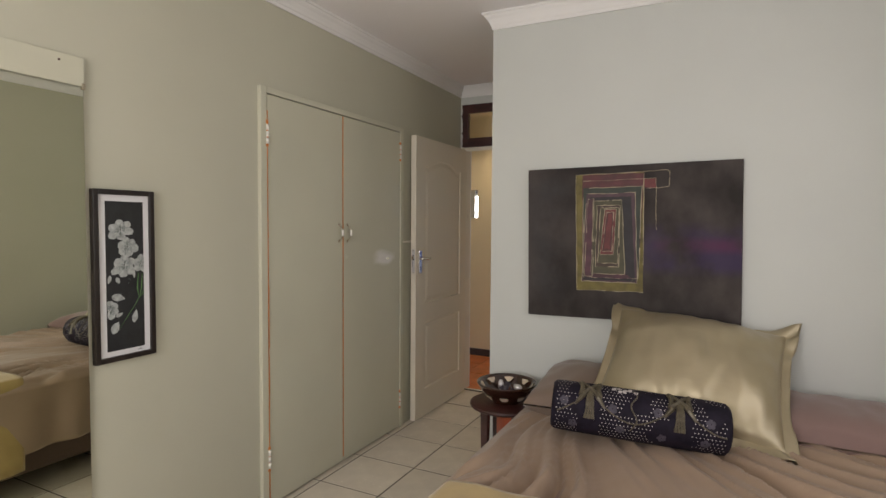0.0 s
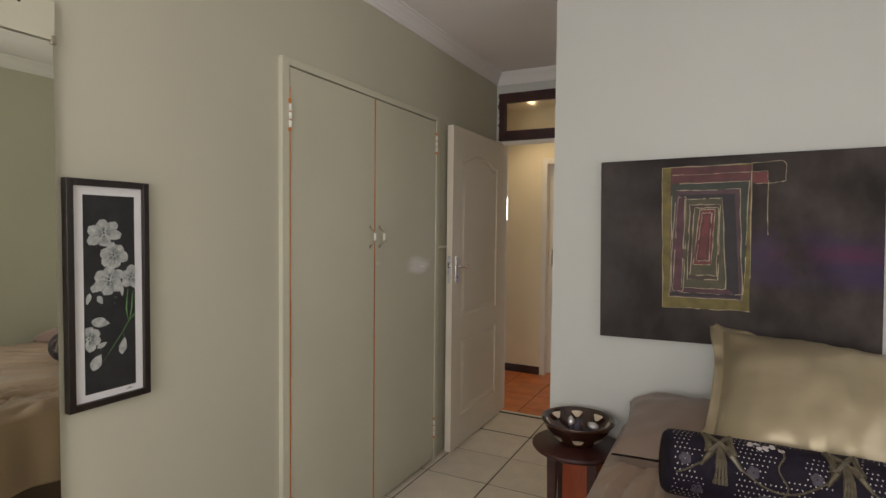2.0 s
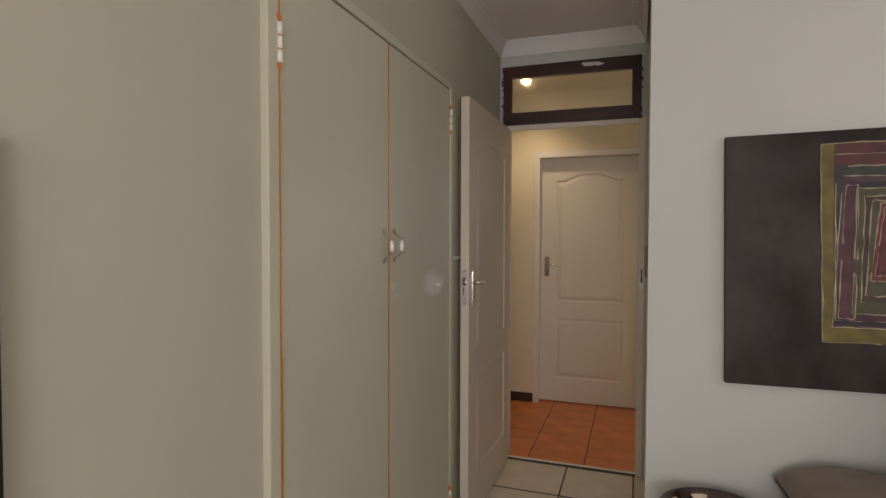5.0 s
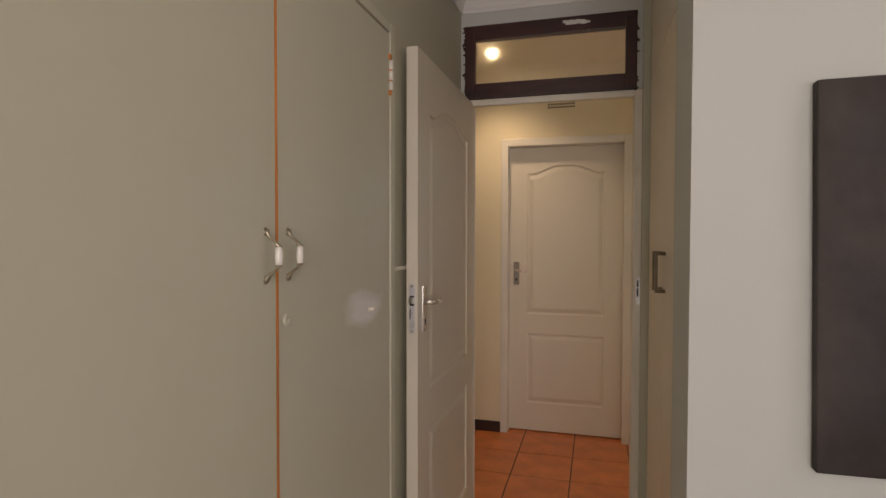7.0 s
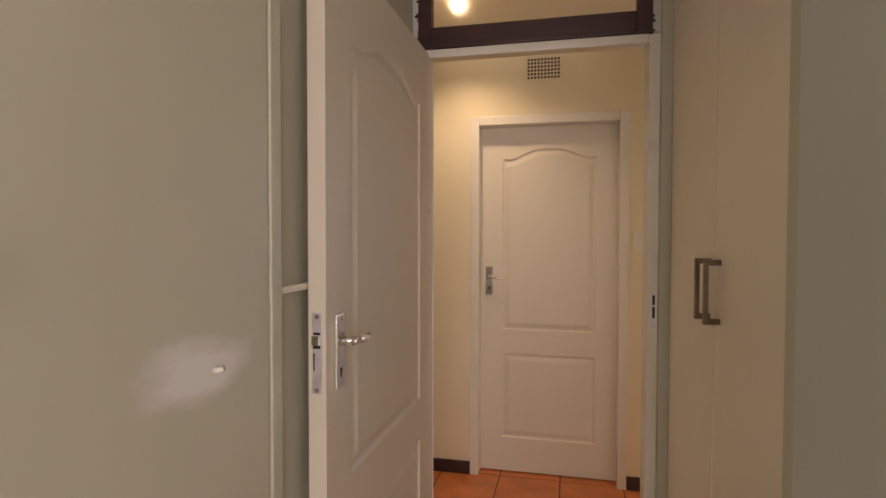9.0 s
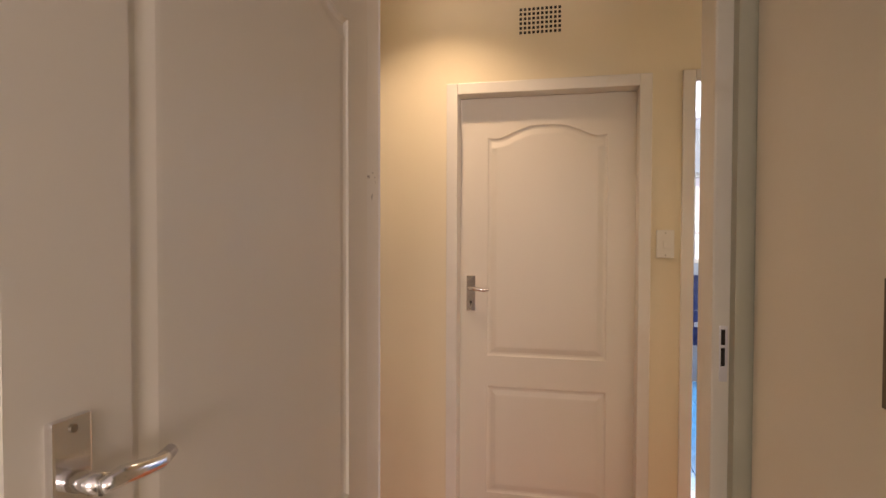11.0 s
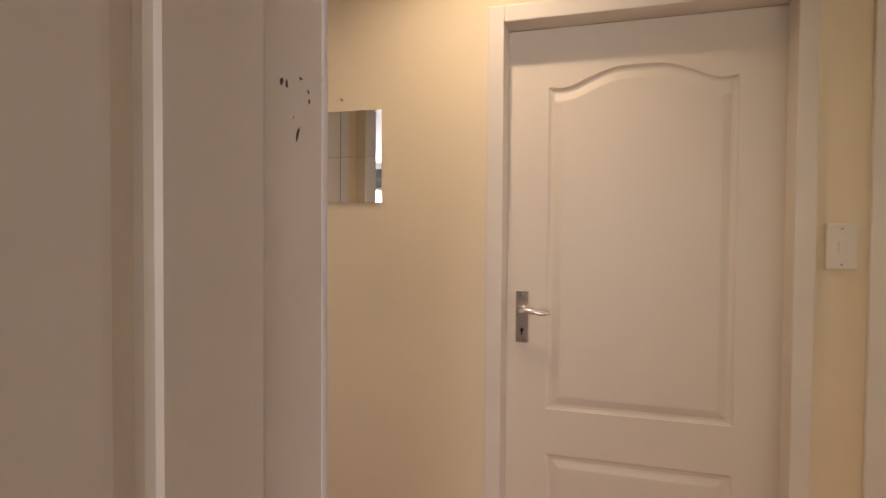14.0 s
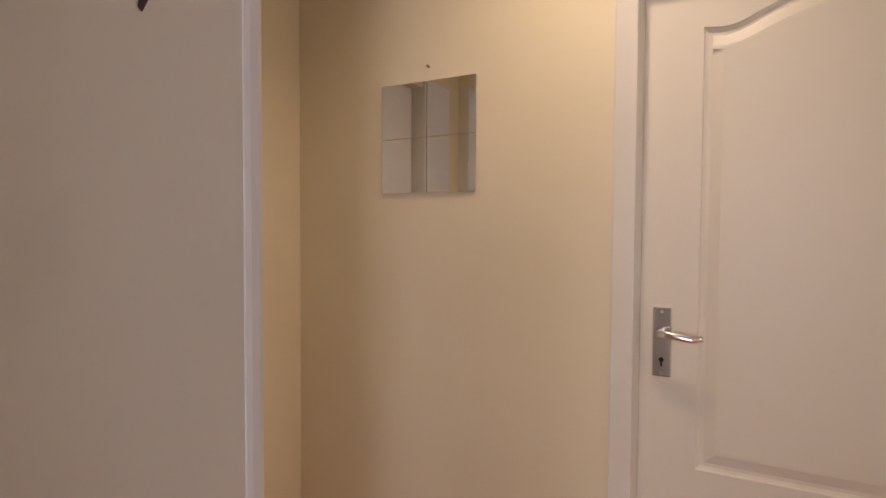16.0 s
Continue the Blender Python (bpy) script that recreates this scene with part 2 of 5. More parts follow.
def setting(name, bm, material, label, category, smooth=False):
    return tagged(part(name, bm, material, None, "", smooth), label, category, kind="structure")


def thing(name, label, category, m=None, group=""):
    ob = new(name)
    ob.empty_display_size = 0.1
    if m:
        ob.matrix_world = m
    return tagged(ob, label, category, group)


def lathe(bm, profile, n=32, centre=(0, 0, 0), cap=False):
    rings = []
    for r, z in profile:
        rings.append([bm.verts.new((centre[0] + r * math.cos(2 * math.pi * i / n), centre[1] + r * math.sin(2 * math.pi * i / n), centre[2] + z)) for i in range(n)])
    for a, b in zip(rings, rings[1:]):
        for i in range(n):
            bm.faces.new((a[i], a[(i + 1) % n], b[(i + 1) % n], b[i]))
    if cap:
        bm.faces.new(rings[0][::-1])
        bm.faces.new(rings[-1])
    return rings


def tube(bm, points, radius, n=10, taper=None):
    """A round rod along a line of points."""
    rings = []
    pts = [Vector(p) for p in points]
    for i, p in enumerate(pts):
        d = (pts[min(i + 1, len(pts) - 1)] - pts[max(i - 1, 0)]).normalized()
        u = d.orthogonal().normalized() if not rings else (side - d * side.dot(d)).normalized()
        side = u
        w = d.cross(u)
        r = radius * (taper[i] if taper else 1)
        rings.append([bm.verts.new(p + (u * math.cos(2 * math.pi * k / n) + w * math.sin(2 * math.pi * k / n)) * r) for k in range(n)])
    for a, b in zip(rings, rings[1:]):
        for k in range(n):
            bm.faces.new((a[k], a[(k + 1) % n], b[(k + 1) % n], b[k]))
    bm.faces.new(rings[0][::-1])
    bm.faces.new(rings[-1])


def ridge(bm, loop, profile, place):
    """A moulding swept round a closed loop of (u, v); profile: (inset, height); place(u, v, h) gives the point."""
    n = len(loop)
    rings = []
    for inset, h in profile:
        ring = []
        for i in range(n):
            a, p, c = Vector(loop[i - 1]), Vector(loop[i]), Vector(loop[(i + 1) % n])
            d0, d1 = (p - a).normalized(), (c - p).normalized()
            n0, n1 = Vector((-d0.y, d0.x)), Vector((-d1.y, d1.x))
            m = n0 + n1
            m = m / max(0.3, m.dot(n0))
            q = p + m * inset
            ring.append(bm.verts.new(place(q.x, q.y, h)))
        rings.append(ring)
    for a, b in zip(rings, rings[1:]):
        for i in range(n):
            bm.faces.new((a[i], a[(i + 1) % n], b[(i + 1) % n], b[i]))


def patch(bm, outline, place):
    bm.faces.new([bm.verts.new(place(u, v)) for u, v in outline])


def blob(cu, cv, ru, rv, n, rough, seed):
    rnd = random.Random(seed)
    ph = [rnd.uniform(0, 6.28) for _ in range(4)]
    out = []
    for i in range(n):
        a = 2 * math.pi * i / n
        k = 1 + rough * (math.sin(2 * a + ph[0]) * 0.5 + math.sin(3 * a + ph[1]) * 0.35 + math.sin(7 * a + ph[2]) * 0.22 + rnd.uniform(-0.15, 0.15))
        out.append((cu + ru * k * math.cos(a), cv + rv * k * math.sin(a)))
    return out

# ---- structure ----
CEIL, TOP = 2.56, 2.72
ROOM_R, ROOM_B, HEAD_Y, DOOR_Y0, DOOR_Y1, HALL_Y = 2.92, -1.6, 2.66, 4.05, 4.165, 5.25

# bedroom walls
setting("wall_cupboard_side", boxes((-0.12, 0, ROOM_B - 0.12, 1.80, 0, TOP), (-0.12, 0, 1.80, 3.04, 2.035, TOP), (-0.12, 0, 3.04, DOOR_Y1, 0, TOP)),
        SAGE, "sage green painted plaster wall with a built-in cupboard", "wall")
setting("wall_headboard", boxes((0.836, ROOM_R + 0.12, HEAD_Y, HEAD_Y + 0.24, 0, TOP)), PALE, "pale off-white painted plaster wall behind the bed", "wall")
setting("wall_passage_return", boxes((0.84, 0.96, HEAD_Y + 0.24, 2.945, 0, TOP), (0.875, 0.99, 2.945, 4.01, 2.10, TOP), (0.84, 0.96, 4.01, DOOR_Y0, 0, TOP)),
        SAGE, "sage painted passage wall over a built-in cupboard", "wall")
setting("wall_bedroom_right", boxes((ROOM_R, ROOM_R + 0.12, ROOM_B - 0.12, 0.45, 0, TOP), (ROOM_R, ROOM_R + 0.12, 1.95, HEAD_Y, 0, TOP), (ROOM_R, ROOM_R + 0.12, 0.45, 1.95, 0, 0.95), (ROOM_R, ROOM_R + 0.12, 0.45, 1.95, 2.1, TOP)),
        SAGE, "sage green painted wall round the bedroom window", "wall")
setting("wall_bedroom_back", boxes((0, 0.5, ROOM_B - 0.12, ROOM_B, 0, TOP), (2.2, ROOM_R, ROOM_B - 0.12, ROOM_B, 0, TOP), (0.5, 2.2, ROOM_B - 0.12, ROOM_B, 0, 0.9), (0.5, 2.2, ROOM_B - 0.12, ROOM_B, 2.1, TOP)), SAGE, "sage green painted bedroom wall with a window", "wall")
# wall between bedroom and hall: the doorway with its fanlight
setting("wall_doorway", boxes((-0.30, 0.0, DOOR_Y0, DOOR_Y1, 0, TOP), (0.846, 3.66, DOOR_Y0, DOOR_Y1, 0, TOP), (0.0, 0.846, DOOR_Y0, DOOR_Y1, 2.414, TOP), (0.046, 0.805, DOOR_Y0 + 0.015, DOOR_Y1, 2.051, 2.060), (0.0, 0.019, DOOR_Y0, DOOR_Y1, 2.061, 2.414), (0.816, 0.846, DOOR_Y0, DOOR_Y1, 2.061, 2.414)),
        CREAM, "cream painted wall pierced by the bedroom doorway", "wall")
setting("wall_over_fanlight", boxes((0.0, 0.84, DOOR_Y0 - 0.006, DOOR_Y0 - 0.001, 2.414, TOP), (0.0, 0.0195, DOOR_Y0 - 0.006, DOOR_Y0 - 0.001, 2.062, 2.414), (0.8155, 0.84, DOOR_Y0 - 0.006, DOOR_Y0 - 0.001, 2.062, 2.414)), PALE, "off-white painted margin round the fanlight", "wall")
# hall
setting("wall_hall_far", boxes((-1.08, 0.045, HALL_Y, HALL_Y + 0.115, 0, TOP), (0.82, 1.035, HALL_Y, HALL_Y + 0.115, 0, TOP), (1.79, 3.72, HALL_Y, HALL_Y + 0.115, 0, TOP),
                               (0.045, 0.82, HALL_Y, HALL_Y + 0.115, 2.02, TOP), (1.035, 1.79, HALL_Y, HALL_Y + 0.115, 2.025, TOP)),
        CREAM, "cream painted hall wall with two doorways", "wall")
setting("wall_hall_left", boxes((-1.08, -1.03, 4.165, HALL_Y, 0, TOP), (-1.03, -0.96, 4.95, HALL_Y, 0, TOP), (-1.03, -0.96, 4.50, 4.95, 1.99, TOP), (-1.03, -0.96, 4.165, 4.50, 2.03, TOP), (-1.03, -0.96, 4.165, 4.27, 0, 2.03)),
        CREAM, "cream painted end wall of the hall with a recessed white panel", "wall")
# jamb and panel: the bright light past the hall end is put into white colour
setting("trim_hall_end_jamb", boxes((-1.03, -0.952, 4.271, 4.495, 0, 2.028), bevel=0.004), CORNICE, "wide jamb at the hall end, whitened for the bright light on it", "door frame")
setting("door_3", boxes((-1.029, -1.0, 4.525, 4.945, 0.010, 1.985), bevel=0.003), CORNICE, "white panel standing in for the bright wall past the hall end", "door")
# the opening in this unseen end wall is added to let the fill in
setting("wall_hall_right", boxes((3.60, 3.72, DOOR_Y1, 4.5, 0, TOP), (3.60, 3.72, 4.9, HALL_Y, 0, TOP), (3.60, 3.72, 4.5, 4.9, 0, 1.0), (3.60, 3.72, 4.5, 4.9, 2.0, TOP)), CREAM, "cream painted end wall of the hall with an added window opening", "wall")
setting("wall_far_door_lintel", boxes((-1.08, -0.30, DOOR_Y0, DOOR_Y1, 2.06, TOP)), CREAM, "cream lintel over an open doorway", "wall")
setting("trim_far_doorway", boxes((-0.955, -0.90, DOOR_Y0 - 0.01, DOOR_Y1 + 0.015, 0, 2.06), (-0.30, -0.255, DOOR_Y0 - 0.01, DOOR_Y1 + 0.015, 0, 2.10), (-0.90, -0.30, DOOR_Y0 - 0.01, DOOR_Y1 + 0.012, 2.06, 2.10), bevel=0.004),
        TRIM, "cream gloss painted frame of an open doorway", "door frame")
# the neighbouring room seen in the mirror tiles
setting("wall_far_room", boxes((-4.2, -4.08, -1.72, 4.05, 0, TOP), (-4.08, -1.02, DOOR_Y0, DOOR_Y1, 0, TOP), (-0.74, -0.62, -1.6, DOOR_Y0, 0, TOP),
                               (-4.08, -3.6, -1.72, -1.6, 0, TOP), (-1.6, -0.62, -1.72, -1.6, 0, TOP), (-3.6, -1.6, -1.72, -1.6, 0, 0.9), (-3.6, -1.6, -1.72, -1.6, 2.15, TOP)),
        PALE, "pale painted wall of the neighbouring room", "wall")
setting("wall_far_room_band", boxes((-4.0, -1.2, -1.597, -1.58, 2.16, 2.47)), DARK_CURTAIN, "dark curtain pelmet over the neighbouring room window", "pelmet")

# floors and ceilings
setting("floor_bed", boxes((-0.12, ROOM_R + 0.12, ROOM_B - 0.12, 4.10, -0.12, -0.0022)), GROUT, "grouted concrete floor under cream tiles", "floor")
setting("floor_corridor", boxes((-1.08, 3.72, 4.10, HALL_Y + 0.115, -0.12, -0.003)), HALL_GROUT, "grouted concrete floor under terracotta tiles", "floor")
setting("floor_far_room", boxes((-4.2, -0.62, -1.72, 4.10, -0.12, -0.002)), FLOOR_TILE, "cream floor of the neighbouring room", "floor")
setting("floor_bathroom", boxes((0.93, 2.72, HALL_Y + 0.115, 8.6, -0.12, -0.008)), GROUT, "grouted bathroom floor", "floor")
setting("ceiling_bedroom", boxes((0, ROOM_R, ROOM_B, HEAD_Y, CEIL, TOP), (0, 0.84, HEAD_Y, DOOR_Y0, CEIL, TOP)), CEILING, "grey-white painted bedroom ceiling", "ceiling")
setting("ceiling_hall", boxes((-1.02, 3.60, DOOR_Y1, HALL_Y, CEIL, TOP)), HALL_CEILING, "cream painted hall ceiling", "ceiling")
setting("ceiling_far_room", boxes((-4.08, -0.74, -1.6, DOOR_Y0, CEIL, TOP)), CEILING, "white ceiling of the neighbouring room", "ceiling")
setting("ceiling_bathroom", boxes((0.95, 2.58, HALL_Y + 0.115, 8.45, 2.50, TOP)), CEILING, "white painted bathroom ceiling", "ceiling")
setting("roof_slab", boxes((-4.4, 3.9, -1.9, 8.8, TOP + 0.002, TOP + 0.1)), CEILING, "plain slab that closes the house above", "roof")
setting("ground", boxes((-400, 400, -400, 400, -0.4, -0.14)), OUTSIDE, "pale paved ground round the house", "ground")


def cornice_run(bm, a, b, inward, z, mitre0=0.0, mitre1=0.0):
    """A coved cornice from a to b along a wall; inward points into the room."""
    prof = [(0.0, -0.085), (0.008, -0.085), (0.010, -0.070), (0.014, -0.066), (0.018, -0.052), (0.028, -0.034), (0.040, -0.022), (0.044, -0.012), (0.052, -0.010), (0.054, 0.0), (0.0, 0.0)]
    a, b, inward = Vector((*a, z)), Vector((*b, z)), Vector((*inward, 0))
    d = (b - a).normalized()
    ra = [bm.verts.new(a + inward * u + Vector((0, 0, v)) + d * u * mitre0) for u, v in prof]
    rb = [bm.verts.new(b + inward * u + Vector((0, 0, v)) - d * u * mitre1) for u, v in prof]
    for i in range(len(prof)):
        j = (i + 1) % len(prof)
        bm.faces.new((ra[i], ra[j], rb[j], rb[i]))
    bm.faces.new(ra)
    bm.faces.new(rb)


def cornices(name, runs, z, label):
    bm = bmesh.new()
    for r in runs:
        cornice_run(bm, *r[:3], z, *r[3:])
    setting(name, bm, CORNICE, label, "cornice")


CE = CEIL - 0.001
cornices("trim_cornice_bedroom", [((0.001, ROOM_B), (0.001, DOOR_Y0 - 0.007), (1, 0), 1, 1), ((0.001, DOOR_Y0 - 0.007), (0.84, DOOR_Y0 - 0.007), (0, -1), 1, 1),
                                  ((0.839, DOOR_Y0), (0.839, HEAD_Y), (-1, 0), 1, -1), ((0.84, HEAD_Y - 0.001), (ROOM_R, HEAD_Y - 0.001), (0, -1), -1, 1),
                                  ((ROOM_R - 0.001, HEAD_Y), (ROOM_R - 0.001, ROOM_B), (-1, 0), 1, 1), ((ROOM_R, ROOM_B + 0.001), (0, ROOM_B + 0.001), (0, 1), 1, 1)],
         CE, "white coved plaster cornice round the bedroom")
cornices("trim_cornice_far_room", [((-0.741, DOOR_Y0), (-0.741, -1.6), (-1, 0), 1, 1), ((-0.74, -1.599), (-4.08, -1.599), (0, 1), 1, 1)], CE, "white coved cornice of the neighbouring room")
cornices("trim_cornice_bathroom", [((0.95, 8.449), (2.58, 8.449), (0, -1), 1, 1), ((2.579, 8.45), (2.579, 5.37), (-1, 0), 1, 1)], 2.499, "white coved bathroom cornice")

# skirting of the hall
setting("baseboard", boxes((-0.96, -0.001, HALL_Y - 0.014, HALL_Y - 0.001, 0, 0.075), (0.866, 0.985, HALL_Y - 0.014, HALL_Y - 0.001, 0, 0.075), (-0.959, -0.946, 4.955, HALL_Y - 0.016, 0, 0.075), (1.84, 3.60, HALL_Y - 0.014, HALL_Y - 0.001, 0, 0.075), bevel=0.004),
        SKIRT, "dark brown painted hall skirting", "skirting")
setting("threshold", boxes((0.045, 0.806, 4.085, 4.105, -0.008, 0.003), bevel=0.002), TRIM, "pale worn threshold strip between two floors", "threshold")

# ---- windows ----


def window(name, x0, x1, z0, z1, y, out, label, sill=True):
    """A steel casement window in the opening; out: -1 or 1, the side that the weather is on."""
    w = tagged(new(name), label, "window", kind="structure")
    yy = y + out * 0.06
    part("window_frame", boxes((x0, x0 + 0.04, yy - 0.02, yy + 0.02, z0, z1), (x1 - 0.04, x1, yy - 0.02, yy + 0.02, z0, z1), (x0 + 0.04, x1 - 0.04, yy - 0.02, yy + 0.02, z0, z0 + 0.04), (x0 + 0.04, x1 - 0.04, yy - 0.02, yy + 0.02, z1 - 0.04, z1),
                               ((x0 + x1) / 2 - 0.018, (x0 + x1) / 2 + 0.018, yy - 0.018, yy + 0.018, z0 + 0.04, z1 - 0.04), (x0 + 0.04, (x0 + x1) / 2 - 0.018, yy - 0.012, yy + 0.012, z0 + (z1 - z0) * 0.32, z0 + (z1 - z0) * 0.32 + 0.025), ((x0 + x1) / 2 + 0.018, x1 - 0.04, yy - 0.012, yy + 0.012, z0 + (z1 - z0) * 0.32, z0 + (z1 - z0) * 0.32 + 0.025)), TRIM, w)
    for k in range(2):
        a = x0 + 0.04 if k == 0 else (x0 + x1) / 2 + 0.018
        b = (x0 + x1) / 2 - 0.018 if k == 0 else x1 - 0.04
        p = part("pane", boxes((a, b, yy - 0.026 if out < 0 else yy + 0.022, yy - 0.022 if out < 0 else yy + 0.026, z0 + 0.04, z1 - 0.04)), GLASS, w)
        p.visible_shadow = False
    if not sill:
        return w
    part("window_sill", boxes((x0 - 0.03, x1 + 0.03, min(y - out * 0.03, y - out * 0.001), max(y - out * 0.03, y - out * 0.001), z0 - 0.03, z0 - 0.002), bevel=0.004), TRIM, w)
    return w


window("window_1", 0.0, 1.5, 0.95, 2.1, 0.0, 1, "white painted steel casement bedroom window").matrix_world = pose(ROOM_R, 1.95, 0, 0, 0, -90)
window("window_4", 0.5, 2.2, 0.9, 2.1, ROOM_B, -1, "white painted steel casement bedroom window")
# window_5 is unseen, added round the fill lamp at the hall end
window("window_5", 0.0, 0.4, 1.0, 2.0, 0.0, 1, "unseen narrow white steel window added at the hall end for fill light").matrix_world = pose(3.60, 4.9, 0, 0, 0, -90)
window("window_2", -3.6, -1.6, 0.9, 2.15, -1.6, -1, "white painted steel casement window of the neighbouring room")
window("window_3", 1.2, 2.306, 1.135, 2.0, 8.45, 1, "bright white painted bathroom window with frosted panes", False)
for o in bpy.data.objects["window_3"].children:
    if o.name.startswith("pane"):
        o.data.materials[0] = FROSTED

# ---- door frames ----
setting("trim_bedroom_doorway", boxes((0.0, 0.045, DOOR_Y0 - 0.004, DOOR_Y1 + 0.003, 0, 2.060), (0.806, 0.846, DOOR_Y0 - 0.004, DOOR_Y1 + 0.003, 0, 2.060), (0.001, 0.034, 4.026, DOOR_Y0 - 0.005, 0, 2.060), (0.045, 0.806, DOOR_Y0 - 0.004, DOOR_Y0 + 0.014, 2.029, 2.060), bevel=0.005),
        TRIM, "cream gloss painted wooden frame of the bedroom doorway", "door frame")

# whiter than the frame: light along the rounded edge is put into the colour
setting("trim_bedroom_doorway_nosing", boxes((-0.012, 0.0470, DOOR_Y1 - 0.009, DOOR_Y1 + 0.004, 0, 2.060), bevel=0.004), CORNICE, "rounded nosing of the bedroom door frame, whitened as if lit", "door frame")


def fanlight():
    f = tagged(new("window_fanlight"), "dark varnished wooden fanlight with obscure glass over the bedroom door", "window", kind="structure")
    y0, y1 = DOOR_Y0 - 0.012, DOOR_Y0 + 0.034
    x0, x1, z0, z1 = 0.020, 0.815, 2.061, 2.413
    part("window_frame", boxes((x0, x0 + 0.048, y0, y1, z0, z1), (x1 - 0.05, x1, y0, y1, z0, z1), (x0 + 0.048, x1 - 0.05, y0, y1, z0, z0 + 0.073), (x0 + 0.048, x1 - 0.05, y0, y1, z1 - 0.070, z1), bevel=0.004), MAHOGANY, f)
    p = part("pane", boxes((x0 + 0.048, x1 - 0.048, 4.054, 4.058, z0 + 0.06, z1 - 0.06)), OBSCURE, f)
    p.visible_shadow = False
    # smears of filler and ragged paint round the frame
    bm = bmesh.new()
    patch(bm, blob(0.555, z1 - 0.030, 0.042, 0.013, 26, 0.5, 3), lambda u, v: (u, y0 - 0.0015, v))
    patch(bm, blob(0.51, z1 - 0.024, 0.02, 0.009, 22, 0.6, 4), lambda u, v: (u, y0 - 0.0022, v))
    part("filler_smear", bm, PLASTER, f, "white smear of filler")
    bm = bmesh.new()
    rnd = random.Random(5)
    for k in range(26):
        z = z0 + rnd.uniform(0.0, z1 - z0)
        patch(bm, blob(x0 + 0.004, z, rnd.uniform(0.006, 0.016), rnd.uniform(0.005, 0.011), 12, 0.5, 20 + k), lambda u, v: (u, y0 + 0.004 - 0.0004 * (k % 3), v))
        if k % 3 == 0:
            patch(bm, blob(x1 - 0.004, z, rnd.uniform(0.006, 0.014), rnd.uniform(0.006, 0.013), 12, 0.5, 60 + k), lambda u, v: (u, y0 + 0.004 - 0.0004 * (k % 3), v))
    part("paint_overlap", bm, MAHOGANY, f, "ragged dark paint edge")
    return f


fanlight()


def steel_frame(name, x0, x1, top, label):
    """A pressed steel door frame in the far hall wall; x0, x1: outer edges."""
    y = HALL_Y
    setting(name, boxes((x0, x0 + 0.05, y - 0.012, y + 0.125, 0, top), (x1 - 0.05, x1, y - 0.012, y + 0.125, 0, top), (x0 + 0.05, x1 - 0.05, y - 0.012, y + 0.125, top - 0.05, top), bevel=0.004),
            TRIM, label, "door frame")


steel_frame("trim_hall_door_1", -0.003, 0.868, 2.068, "cream painted steel frame of the closed hall door")
steel_frame("trim_hall_door_2", 0.986, 1.84, 2.072, "cream painted steel frame of the bathroom doorway")


def panel_face(bm_frame, bm_panel, rect, loop, y, out):
    """One moulded panel in a rectangle of the face: the flat rails round it and the sunk moulding with its raised field."""
    (x0, x1, z0, z1) = rect
    cx, cz = sum(p[0] for p in loop) / len(loop), (min(p[1] for p in loop) + max(p[1] for p in loop)) / 2
    angles = sorted([math.atan2(p[1] - cz, p[0] - cx) for p in loop] + [math.atan2(c - cz, a - cx) for a in (x0, x1) for c in (z0, z1)])

    def reach(poly, an):
        d = Vector((math.cos(an), math.sin(an)))
        best = 0.0
        for i in range(len(poly)):
            p, q = Vector(poly[i]) - Vector((cx, cz)), Vector(poly[(i + 1) % len(poly)]) - Vector((cx, cz))
            e = q - p
            den = d.x * e.y - d.y * e.x
            if abs(den) > 1e-9:
                s, u = (p.x * e.y - p.y * e.x) / den, (p.x * d.y - p.y * d.x) / den
                if s > 0 and -1e-6 <= u <= 1 + 1e-6:
                    best = max(best, s)
        return (cx + d.x * best, cz + d.y * best)

    outer = [reach([(x0, z0), (x1, z0), (x1, z1), (x0, z1)], a) for a in angles]
    inner = [reach(loop, a) for a in angles]
    va, vb = [bm_frame.verts.new((u, y, v)) for u, v in outer], [bm_frame.verts.new((u, y, v)) for u, v in inner]
    for i in range(len(va)):
        j = (i + 1) % len(va)
        if (va[i].co - va[j].co).length > 1e-5:
            bm_frame.faces.new((va[i], va[j], vb[j], vb[i]))
    ridge(bm_panel, loop, [(0.0, 0.0), (0.003, -0.0046), (0.009, -0.0078), (0.017, -0.0078), (0.026, -0.0050), (0.040, -0.0012), (0.047, -0.0008)], lambda u, v, h: (u, y + out * h, v))
    n = len(loop)
    bm_panel.verts.ensure_lookup_table()
    bm_panel.faces.new(bm_panel.verts[-n:])


